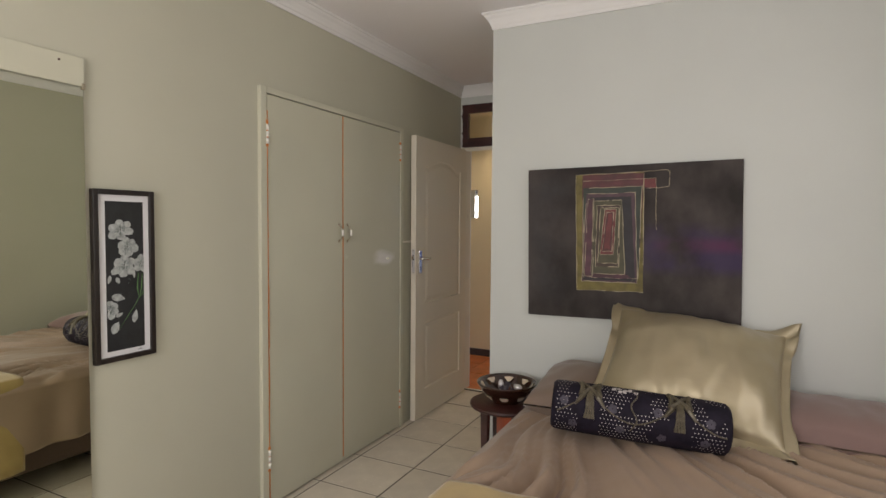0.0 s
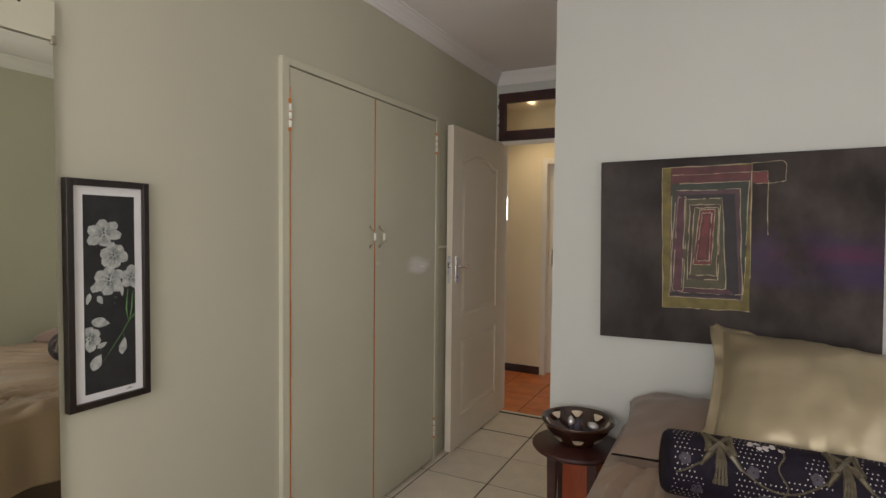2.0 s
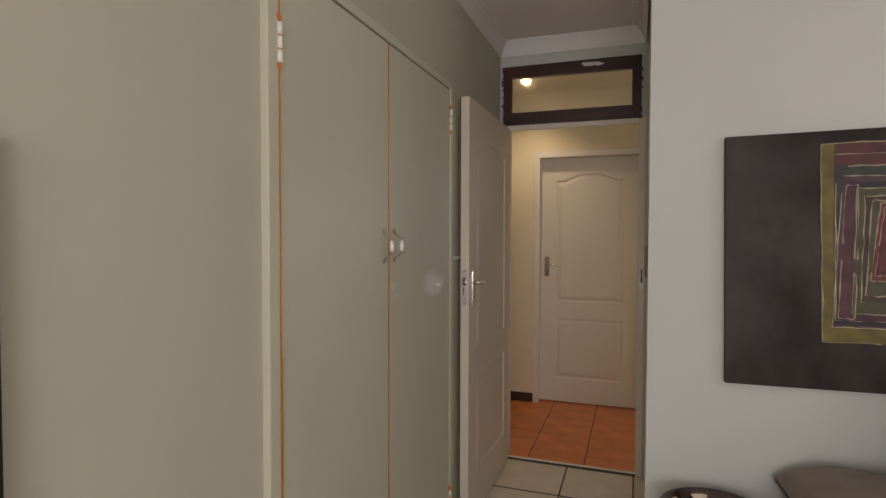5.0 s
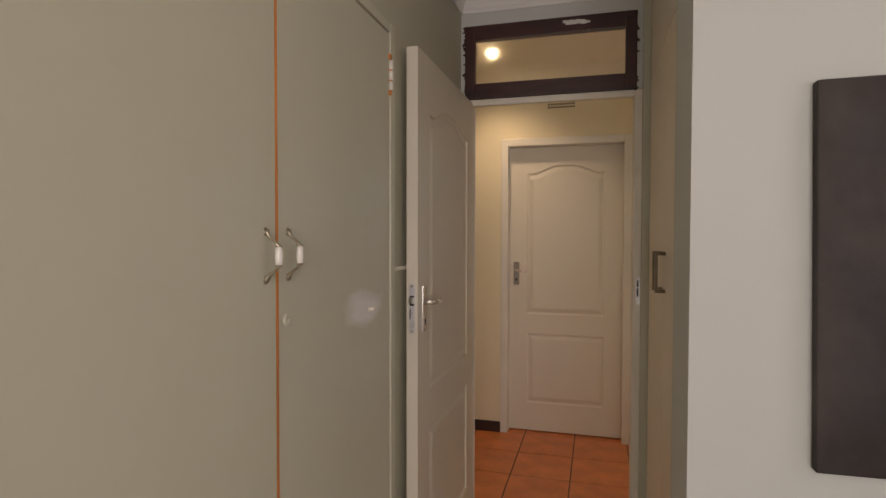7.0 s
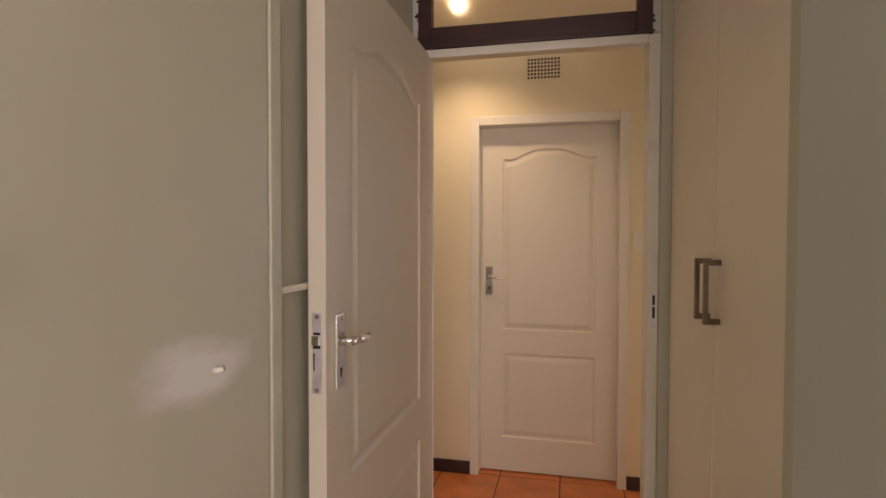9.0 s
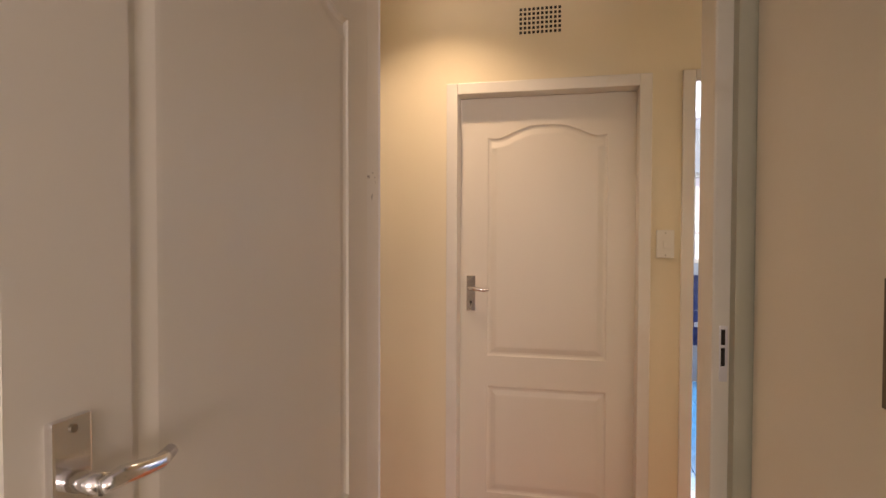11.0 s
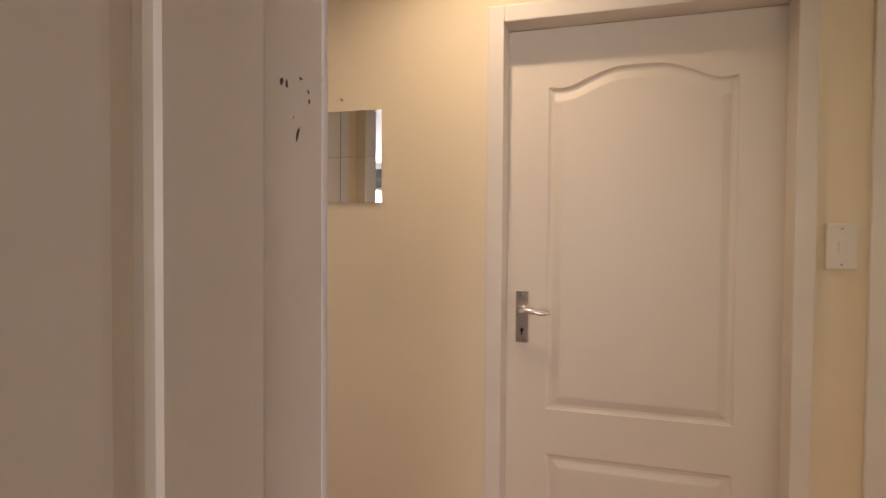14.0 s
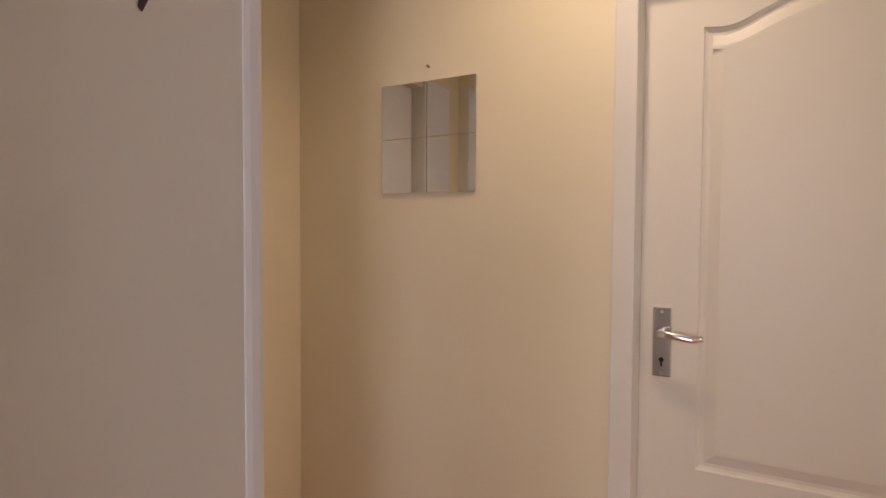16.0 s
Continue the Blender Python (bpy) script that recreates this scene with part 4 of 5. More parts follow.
def painting():
    p = thing("abstract_painting", "large unframed dark canvas with nested coloured rectangles", "painting")
    x0, x1, z0, z1, yf = 1.060, 2.064, 0.943, 1.710, 2.630
    middle = Matrix.Translation((1.56, yf, 1.325))
    p.matrix_world = middle @ Matrix.Rotation(radians(-0.8), 4, "Y") @ middle.inverted()
    part("canvas", boxes((x0, x1, yf, HEAD_Y - 0.001, z0, z1), bevel=0.004), canvas_material(), p)

    def paint(name, c):
        c = tuple(v * (0.75 if name != "chalk_line" else 1.2) for v in c)
        return surface(name, c, 0.6, 0.35, 22, 120, 0.4, stain=tuple(v * 0.4 for v in c))

    olive, maroon, green, black, purple = paint("olive_oil", (0.17, 0.135, 0.028)), paint("maroon_oil", (0.11, 0.028, 0.032)), paint("green_oil", (0.036, 0.048, 0.036)), paint("black_oil", (0.020, 0.017, 0.022)), paint("purple_oil", (0.095, 0.045, 0.062))
    moss, red, brown, chalk, plum = paint("moss_oil", (0.085, 0.078, 0.042)), paint("red_oil", (0.19, 0.040, 0.042)), paint("brown_oil", (0.065, 0.038, 0.030)), paint("chalk_line", (0.34, 0.29, 0.20)), paint("plum_oil", (0.10, 0.034, 0.050))
    rnd = random.Random(4)

    def rough_quad(cs, wob=0.0035, n=9):
        """Points round a hand-drawn quadrilateral, corner to corner."""
        out = []
        for i in range(4):
            p0, p1 = cs[i], cs[(i + 1) % 4]
            for k in range(n):
                q = k / n
                out.append((p0[0] + (p1[0] - p0[0]) * q + rnd.uniform(-wob, wob) * 0.6, p0[1] + (p1[1] - p0[1]) * q + rnd.uniform(-wob, wob) * 0.6))
        return out

    # nested bands from the outside in: left and right at the top, right and left at the foot, and the four heights
    bands = [(1.311, 1.640, 1.639, 1.320, 1.672, 1.088, olive, 1), (1.345, 1.640, 1.618, 1.347, 1.668, 1.160, maroon, 0), (1.350, 1.632, 1.618, 1.350, 1.604, 1.152, green, 1),
             (1.366, 1.600, 1.614, 1.344, 1.574, 1.132, purple, 1), (1.387, 1.582, 1.604, 1.348, 1.556, 1.140, black, 0), (1.374, 1.406, 1.398, 1.358, 1.548, 1.158, plum, 1), (1.390, 1.556, 1.592, 1.366, 1.176, 1.152, plum, 0),
             (1.402, 1.540, 1.556, 1.392, 1.538, 1.172, moss, 1), (1.420, 1.532, 1.526, 1.414, 1.514, 1.208, brown, 1), (1.438, 1.526, 1.520, 1.424, 1.502, 1.226, moss, 1),
             (1.457, 1.513, 1.502, 1.433, 1.494, 1.270, red, 1), (1.466, 1.502, 1.492, 1.447, 1.480, 1.286, maroon, 1), (1.474, 1.494, 1.482, 1.456, 1.470, 1.298, red, 0)]
    for k, (tl, tr, br, bl, top, foot, m, lined) in enumerate(bands):
        loop = rough_quad([(bl, foot), (br, foot), (tr, top), (tl, top)])
        bm = bmesh.new()
        y = yf - 0.0008 - 0.0005 * k
        patch(bm, loop, lambda u, v: (u, y, v))
        part("painted_band", bm, m, p)
        if not lined:
            continue
        bm = bmesh.new()
        start = rnd.randrange(len(loop))
        pts = loop[start:] + loop[:start]
        while len(pts) > 3:
            run = rnd.randrange(4, 12)
            piece = pts[:run + 1]
            tube(bm, [(u, y - 0.0003, v) for u, v in piece], 0.0017, 5, [rnd.uniform(0.25, 1.45) for _ in piece])
            pts = pts[run + (1 if rnd.random() < 0.35 else 0):]
        part("chalk_outline", bm, chalk, p)
    bm = bmesh.new()
    patch(bm, rough_quad([(1.642, 1.596), (1.696, 1.594), (1.698, 1.636), (1.642, 1.638)]), lambda u, v: (u, yf - 0.0010, v))
    part("painted_band", bm, red, p)
    bm = bmesh.new()
    for line in (((1.350, 1.640), (1.45, 1.637), (1.55, 1.640), (1.640, 1.640), (1.694, 1.640), (1.698, 1.596), (1.696, 1.50), (1.699, 1.37)), ((1.640, 1.674), (1.745, 1.678), (1.757, 1.665), (1.755, 1.600), (1.70, 1.592), (1.645, 1.594))):
        pts = []
        for (a, b), (c, d) in zip(line, line[1:]):
            pts += [(a + (c - a) * s / 6 + rnd.uniform(-0.001, 0.001), yf - 0.0016, b + (d - b) * s / 6 + rnd.uniform(-0.001, 0.001)) for s in range(6)]
        tube(bm, pts, 0.0014, 5, [rnd.uniform(0.3, 1.2) for _ in pts])
    part("chalk_outline", bm, chalk, p)


painting()

# ---- bed and bedding ----


def sheet(bm, nu, nv, place):
    vs = [[bm.verts.new(place(i / (nu - 1), j / (nv - 1))) for j in range(nv)] for i in range(nu)]
    for i in range(nu - 1):
        for j in range(nv - 1):
            bm.faces.new((vs[i][j], vs[i + 1][j], vs[i + 1][j + 1], vs[i][j + 1]))
    return vs


def cushion_mesh(w, h, thick, flange=0.0, seed=1, crease=0.01, nu=48, nv=40, power=0.45, pinch=1.1, flop=0.0):
    """A stuffed cushion lying in local x, y, with pinched corners and creases."""
    bm = bmesh.new()
    off = Vector((seed * 3.1, seed * 1.7, 0))
    for side in (1, -1):
        def place(u, v):
            a, b = u * 2 - 1, v * 2 - 1
            x = w / 2 * a * (1 - 0.05 * (1 - abs(a)) - (0.05 + flange * pinch) * (1 - b * b) * abs(a) ** 3)
            y = h / 2 * b * (1 - 0.05 * (1 - abs(b)) - (0.05 + flange * pinch) * (1 - a * a) * abs(b) ** 3)
            ia, ib = min(1, abs(a) / (1 - flange)), min(1, abs(b) / (1 - flange))
            t = max(0.0, (1 - ia ** 2.4)) ** power * max(0.0, (1 - ib ** 2.4)) ** power
            edge = min(1 - abs(a), 1 - abs(b))
            n = noise.noise(Vector((x * 6, y * 6, side)) + off) * crease + noise.noise(Vector((x * 16, y * 9, side * 2)) + off) * crease * 0.5
            radial = math.sin(math.atan2(b, a) * 11 + seed) * crease * 0.8 * max(0, (abs(a) + abs(b)) / 2 - 0.4)
            z = side * (thick / 2 * t + 0.004) + (n + radial) * min(1.0, t * 2.2)
            ruffle = math.sin((a * 7 + b * 9) * 2.2 + seed) * 0.004 * (1 if t <= 0.02 and flange else 0)
            ear = max(0.0, abs(a) + abs(b) - 1.72) / 0.28
            z += flop * ear * math.sin(math.atan2(b, a) * 3 + seed * 2 + (a - b) * 5)
            return (x, y, z + ruffle * (1 + 2 * ear))
        sheet(bm, nu, nv, place)
    bmesh.ops.remove_doubles(bm, verts=bm.verts, dist=0.0002)
    return bm


def bed():
    b = thing("bed", "double bed under a rumpled taupe satin duvet", "bed")
    part("base", boxes((1.25, 2.72, 0.66, 2.63, 0.10, 0.32), bevel=0.02), surface("bed_base_cloth", (0.11, 0.075, 0.06), 0.85, 0.1, 6, 200, 0.2), b, "dark upholstered bed base")
    part("mattress", boxes((1.24, 2.73, 0.65, 2.635, 0.322, 0.535), bevel=0.05), MAUVE, b, "", True)
    for x in (1.33, 2.64):
        for y in (0.74, 2.55):
            part("foot", boxes((x - 0.03, x + 0.03, y - 0.03, y + 0.03, 0.0, 0.10), bevel=0.006), BLACK, b)
    return b


bed()


def duvet():
    x0, x1, y0, y1, top = 1.205, 2.765, 0.62, 2.60, 0.585
    bm = bmesh.new()

    def place(u, v):
        # unrolled over the bed: sides hang down past the edges
        s = -0.33 + u * (x1 - x0 + 0.66)
        t = -0.30 + v * (y1 - y0 + 0.30)
        dx = max(0.0, -s) + max(0.0, s - (x1 - x0))
        dy = max(0.0, -t)
        r = 0.05
        x = x0 + min(max(s, 0), x1 - x0)
        y = y0 + max(t, 0)
        drop = max(dx, dy)
        edge = min(s, (x1 - x0) - s, t)
        z = top - max(0.0, 0.06 - max(edge, 0)) ** 2 * 6
        # long creases fan out from under the bolster
        th, rr = math.atan2(2.55 - y, x - 1.35), math.hypot(x - 1.35, y - 2.55)
        bend = 0.10 * noise.noise(Vector((x * 2.0, y * 2.0, 1)))
        reach = min(1.0, rr * 1.5)
        where = min(1.0, max(0.15, noise.noise(Vector((th * 3, rr * 1.3, 5))) * 1.5 + 0.55))
        crease = (1 - abs(noise.noise(Vector(((th + bend) * 9.0, rr * 0.9, 3)))) * 3.4) * 0.040 + (1 - abs(noise.noise(Vector(((th + bend) * 21.0, rr * 1.3, 6)))) * 3.4) * 0.020
        folds = (crease - 0.026) * reach * where + math.sin((th + bend) * 70) * 0.004 * reach * where + noise.noise(Vector((x * 4, y * 4, 3))) * 0.008 + noise.noise(Vector((x * 22, y * 16, 4))) * 0.0018
        if drop > 0:
            z = top - 0.02 - drop
            wave = math.sin((y if dx >= dy else x) * 21 + 2 * noise.noise(Vector((x, y, 2)) * 3)) * 0.018 * min(1, drop / 0.2) + 0.012
            if dx >= dy:
                x += (-1 if s < 0 else 1) * (wave + 0.012)
            else:
                y -= wave + 0.012
        else:
            z += folds
        # the head end sinks under the pillows
        return (x, y, z)

    sheet(bm, 190, 190, place)
    ob = tagged(part("duvet", bm, BEDCLOTH, None, "", True), "rumpled taupe satin duvet hanging over the bed", "duvet")
    sol = ob.modifiers.new("thickness", "SOLIDIFY")
    sol.thickness = 0.012
    return ob


duvet()


def throw():
    bm = bmesh.new()

    def place(u, v):
        x = 1.05 + u * 1.71
        y = 0.58 + v * 0.73 + 0.03 * math.sin(u * 7)
        z = 0.618 + noise.noise(Vector((x * 4, y * 4, 8))) * 0.012 + math.sin(x * 30 + y * 9) * 0.003
        over_edge = max(0.0, 1.225 - x)
        return (x + over_edge * 0.56 + math.sin(y * 19) * 0.010 * min(1.0, over_edge * 12), y - over_edge * 0.12, z - over_edge * 2.6)

    sheet(bm, 100, 44, place)
    ob = tagged(part("throw_blanket", bm, THROW, None, "", True), "mustard yellow throw laid over the foot of the duvet", "blanket")
    ob.modifiers.new("thickness", "SOLIDIFY").thickness = 0.01


throw()

for m, w, h, thick, cloth, sd, lab in ((pose(1.605, 2.375, 0.640, 5, 0, 1), 0.80, 0.50, 0.23, TAUPE, 2, "plump taupe cotton pillow lying under the gold cushion"),
                                       (pose(2.36, 2.435, 0.614, 4, 0, -2), 0.74, 0.42, 0.20, MAUVE, 5, "flat mauve cotton pillow lying against the wall")):
    pb = part("pillow", cushion_mesh(w, h, thick, 0.0, sd, 0.012, power=0.36), cloth, None, "", True)
    pb.matrix_world = m
    tagged(pb, lab, "pillow", "pillows on the bed")


def gold_cushion():
    """A plump satin cushion with a loose flange that stands up in ears at the corners."""
    c = thing("cushion", "large gold satin cushion with a flanged edge, leaning on pillows", "cushion", pose(1.878, 2.350, 0.800, 36, 6, 0))
    w, h = 0.69, 0.585
    part("body", cushion_mesh(w, h, 0.30, 0.0, 7, 0.020, 84, 72, 0.60), SATIN, c, "", True)
    rim, bm = 200, bmesh.new()
    rings = []
    for q in range(7):
        f = q / 6
        ring = []
        for k in range(rim):
            t = k / rim * 4
            side, v = int(t), (t % 1) * 2 - 1
            a, b = ((v, -1), (1, v), (-v, 1), (-1, -v))[side]
            corner = max(0.0, abs(v) - 0.62) / 0.38
            x = w / 2 * a * (0.975 - 0.05 * (1 - b * b) * (abs(a) > 0.999))
            y = h / 2 * b * (0.975 - 0.05 * (1 - a * a) * (abs(b) > 0.999))
            out = Vector((a if abs(a) > 0.999 else a * corner, b if abs(b) > 0.999 else b * corner)).normalized()
            reach = 0.014 + 0.068 * corner if b > 0.999 else 0.040 + 0.040 * corner
            wave = noise.noise(Vector((x * 14, y * 14, 2.0))) * 0.030 + math.sin(t * 23 + 3 * noise.noise(Vector((x * 5, y * 5, 1)))) * 0.009
            curl = corner ** 2 * 0.035 * math.sin(v * 9 + side * 2.1)
            ring.append(bm.verts.new((x + out.x * reach * f, y + out.y * reach * f, (wave * (0.6 + 1.2 * corner) + curl) * f)))
        rings.append(ring)
    for r0, r1 in zip(rings, rings[1:]):
        for k in range(rim):
            bm.faces.new((r0[k], r0[(k + 1) % rim], r1[(k + 1) % rim], r1[k]))
    fl = part("flange", bm, SATIN, c, "ruffled satin flange", True)
    fl.modifiers.new("thickness", "SOLIDIFY").thickness = 0.003


gold_cushion()


def bolster():
    length, r = 0.63, 0.098
    o = thing("bolster", "navy bolster cushion patterned with gold bows and pale dots", "cushion", pose(1.705, 1.985, 0.690, 0, 4, 12))
    bm = bmesh.new()

    def at(u, a, h=0.0):
        x = (u - 0.5) * length
        k = max(0.0, 1 - abs(2 * u - 1) ** 14) ** 0.5 * 0.10 + 0.90 if 0.004 < u < 0.996 else 0.86
        rr = r * k * (1 + 0.03 * math.sin(2 * a + 1) + 0.012 * noise.noise(Vector((x * 9, a * 2, 1)))) + h
        return (x, -rr * math.cos(a), rr * math.sin(a))

    n, mseg = 60, 44
    rings = [[bm.verts.new(at(i / n, 2 * math.pi * j / mseg)) for j in range(mseg)] for i in range(n + 1)]
    for p, q in zip(rings, rings[1:]):
        for j in range(mseg):
            bm.faces.new((p[j], p[(j + 1) % mseg], q[(j + 1) % mseg], q[j]))
    bm.faces.new(rings[0][::-1])
    bm.faces.new(rings[-1])
    part("cover", bm, NAVY, o, "", True)
    rnd = random.Random(6)
    # woven pale dots in clusters
    bm = bmesh.new()
    for i in range(46):
        for j in range(16):
            u = 0.03 + (i + 0.5 * (j % 2)) * 0.0205
            a = -0.75 + j * 0.155
            if abs(((u - 0.22) % 0.5) - 0.0) < 0.06 or abs(((u - 0.22) % 0.5) - 0.5) < 0.06:
                continue
            if noise.noise(Vector((u * 7, a * 1.3, 3))) < -0.10:
                continue
            c, e, f = Vector(at(u, a, 0.0006)), Vector(at(u + 0.004, a, 0.0006)), Vector(at(u, a + 0.028, 0.0006))
            du, da = (e - c), (f - c)
            bm.faces.new([bm.verts.new(c - du), bm.verts.new(c - da), bm.verts.new(c + du), bm.verts.new(c + da)])
    tagged(part("woven_dots", bm, DOT_THREAD, o, "scattered pale woven dots"), kind="stuff")
    # two bows with hanging tails and a winding cord
    for cu in (0.22, 0.72):
        bm = bmesh.new()
        for s in (1, -1):
            loop = [(cu + s * 0.115 * math.sin(t) ** 1.0 * (0.7 + 0.3 * math.cos(t * 2)), 1.12 + 0.40 * math.sin(t * 2) * 0.9) for t in [k * math.pi / 14 for k in range(15)]]
            tube(bm, [at(u, a, 0.002) for u, a in loop], 0.0095, 6)
            tube(bm, [at(cu + s * 0.01, 1.1, 0.002), at(cu + s * 0.045, 0.75, 0.002), at(cu + s * 0.085, 0.40, 0.002)], 0.010, 6, [0.6, 1, 0.5])
        for k in range(4):
            tube(bm, [at(cu + (k - 1.5) * 0.006, 1.05, 0.002), at(cu + (k - 1.5) * 0.010, 0.6, 0.002), at(cu + (k - 1.5) * 0.016, -0.05, 0.002)], 0.0055, 6)
        tube(bm, [at(cu - 0.015, 1.12, 0.004), at(cu + 0.015, 1.12, 0.004)], 0.009, 8)
        tagged(part("gold_bow", bm, GOLD_THREAD, o, "embroidered gold bow"), kind="stuff")
    bm = bmesh.new()
    for cu in (0.22, 0.72, -0.28):
        pts = [(cu + 0.06 + k * 0.017, 0.55 - 0.55 * math.sin(math.pi * k / 22)) for k in range(23)]
        pts = [(u, a) for u, a in pts if 0.02 < u < 0.98]
        if len(pts) > 3:
            tube(bm, [at(u, a, 0.001) for u, a in pts], 0.0028, 6)
    tube(bm, [at(0.47 + 0.018 * math.sin(k * 0.7), 1.35 - k * 0.11, 0.001) for k in range(16)], 0.0026, 6)
    part("winding_cord", bm, GOLD_THREAD, o)
    for cu, ca in ((0.07, 0.50), (0.35, 0.42), (0.60, 0.52), (0.88, 0.40), (0.13, -0.35), (0.40, -0.30), (0.63, -0.4), (0.86, -0.35)):
        bm = bmesh.new()
        for k in range(5):
            an = k * 1.2566 + cu * 9
            loop = [(cu + 0.030 * (0.5 * math.cos(an) + 0.42 * math.cos(t)), ca + 0.20 * (0.5 * math.sin(an) + 0.42 * math.sin(t))) for t in [q * math.pi / 5 for q in range(10)]]
            bm.faces.new([bm.verts.new(at(u, a, 0.0009 + 0.0002 * k)) for u, a in loop])
        part("woven_flower", bm, GREY_THREAD, o)
    bm = bmesh.new()
    for k in range(9):
        bm.faces.new([bm.verts.new(at(u, a, 0.0012 + 0.0002 * k)) for u, a in blob(0.36 + 0.015 * k - 0.02 * (k % 2), 1.42 - 0.10 * (k % 3), 0.013, 0.085, 12, 0.3, k)])
    part("pale_motif", bm, DOT_THREAD, o, "pale woven motif")
    return o


bolster()

# ---- bedside table and bowl ----


def bedside_table():
    cx, cy, top = 1.02, 2.43, 0.512
    t = thing("bedside_table", "small dark round bedside table with a red mahogany panel", "table")
    bm = bmesh.new()
    lathe(bm, [(0.0, -0.024), (0.165, -0.024), (0.180, -0.020), (0.186, -0.012), (0.184, -0.003), (0.176, 0.0), (0.0, 0.0)], 48, (cx, cy, top))
    part("tabletop", bm, MAHOGANY, t, "", True)
    for k in range(4):
        a = math.pi / 4 + k * math.pi / 2
        x, y = cx + 0.115 * math.cos(a), cy + 0.115 * math.sin(a)
        bm = bmesh.new()
        for z0, z1, w0, w1 in ((0.0, top - 0.024, 0.012, 0.019),):
            v = [bm.verts.new((x + sx * w, y + sy * w, z)) for z, w in ((z0, w0), (z1, w1)) for sx, sy in ((-1, -1), (1, -1), (1, 1), (-1, 1))]
            bm.faces.new(v[:4]), bm.faces.new(v[4:])
            for i in range(4):
                bm.faces.new((v[i], v[(i + 1) % 4], v[4 + (i + 1) % 4], v[4 + i]))
        part("leg", bm, MAHOGANY, t)
    part("panel", boxes((cx - 0.075, cx + 0.13, cy + 0.060, cy + 0.074, 0.10, top - 0.026), bevel=0.002), RED_WOOD, t, "glossy red mahogany panel")
    part("shelf", boxes((cx - 0.095, cx + 0.095, cy - 0.095, cy + 0.058, 0.12, 0.135), bevel=0.003), RED_WOOD, t, "red mahogany shelf")
    return cx, cy, top


def bowl(cx, cy, z):
    b = thing("bowl", "wide dark brown glazed bowl with cream triangles on the table", "bowl")
    bm = bmesh.new()
    lathe(bm, [(0.0, 0.004), (0.058, 0.004), (0.062, 0.0), (0.068, 0.002), (0.070, 0.012), (0.100, 0.034), (0.128, 0.064), (0.146, 0.092), (0.152, 0.102), (0.149, 0.106), (0.143, 0.098), (0.124, 0.070), (0.096, 0.042), (0.060, 0.022), (0.0, 0.018)], 56, (cx, cy, z))
    part("body", bm, GLAZE, b, "", True)

    def wall(a, h, inner, lift):
        r0, r1, z0, z1 = (0.075, 0.140, 0.016, 0.084) if not inner else (0.066, 0.141, 0.026, 0.096)
        r = r0 + (r1 - r0) * h ** 0.8
        off = lift if not inner else -lift
        return (cx + (r + off) * math.cos(a), cy + (r + off) * math.sin(a), z + z0 + (z1 - z0) * h + (-0.002 if not inner else 0.003))

    for k in range(8):
        a = k * math.pi / 4 + 0.25
        bm = bmesh.new()
        patch(bm, [(a - 0.20, 0.50), (a - 0.12, 0.54), (a, 0.56), (a + 0.12, 0.54), (a + 0.20, 0.50), (a + 0.14, 0.24), (a, 0.20), (a - 0.14, 0.24)], lambda u, v: wall(u, v, False, 0.0065))
        part("cream_triangle", bm, CREAM_GLAZE, b)
        bm = bmesh.new()
        patch(bm, [(a - 0.20, 0.90), (a - 0.1, 0.93), (a + 0.1, 0.93), (a + 0.20, 0.90), (a + 0.06, 0.62), (a - 0.06, 0.62)], lambda u, v: wall(u, v, True, 0.006))
        part("cream_triangle", bm, CREAM_GLAZE, b)
    # trinkets lying in the bowl
    rnd = random.Random(8)
    for k in range(11):
        bm = bmesh.new()
        bmesh.ops.create_icosphere(bm, subdivisions=2, radius=1.0)
        for v in bm.verts:
            v.co *= 1 + 0.25 * noise.noise(v.co * 1.7 + Vector((k, 0, 0)))
        bm.transform(Matrix.LocRotScale((cx + 0.015 + rnd.uniform(-0.045, 0.055), cy + rnd.uniform(-0.045, 0.045), z + 0.050 + 0.013 * (k % 4)), Euler((k, k * 2, k)), (0.026, 0.019, 0.015)))
        tagged(part("trinket", bm, (GREY_THREAD, RED_GLAZE, GREY_THREAD, STEEL)[k % 4], None, "", True), "small mottled stone trinket lying in the bowl", "trinket", "trinkets in the bowl")


bowl(*bedside_table())

# ---- right built-in cupboard in the passage ----


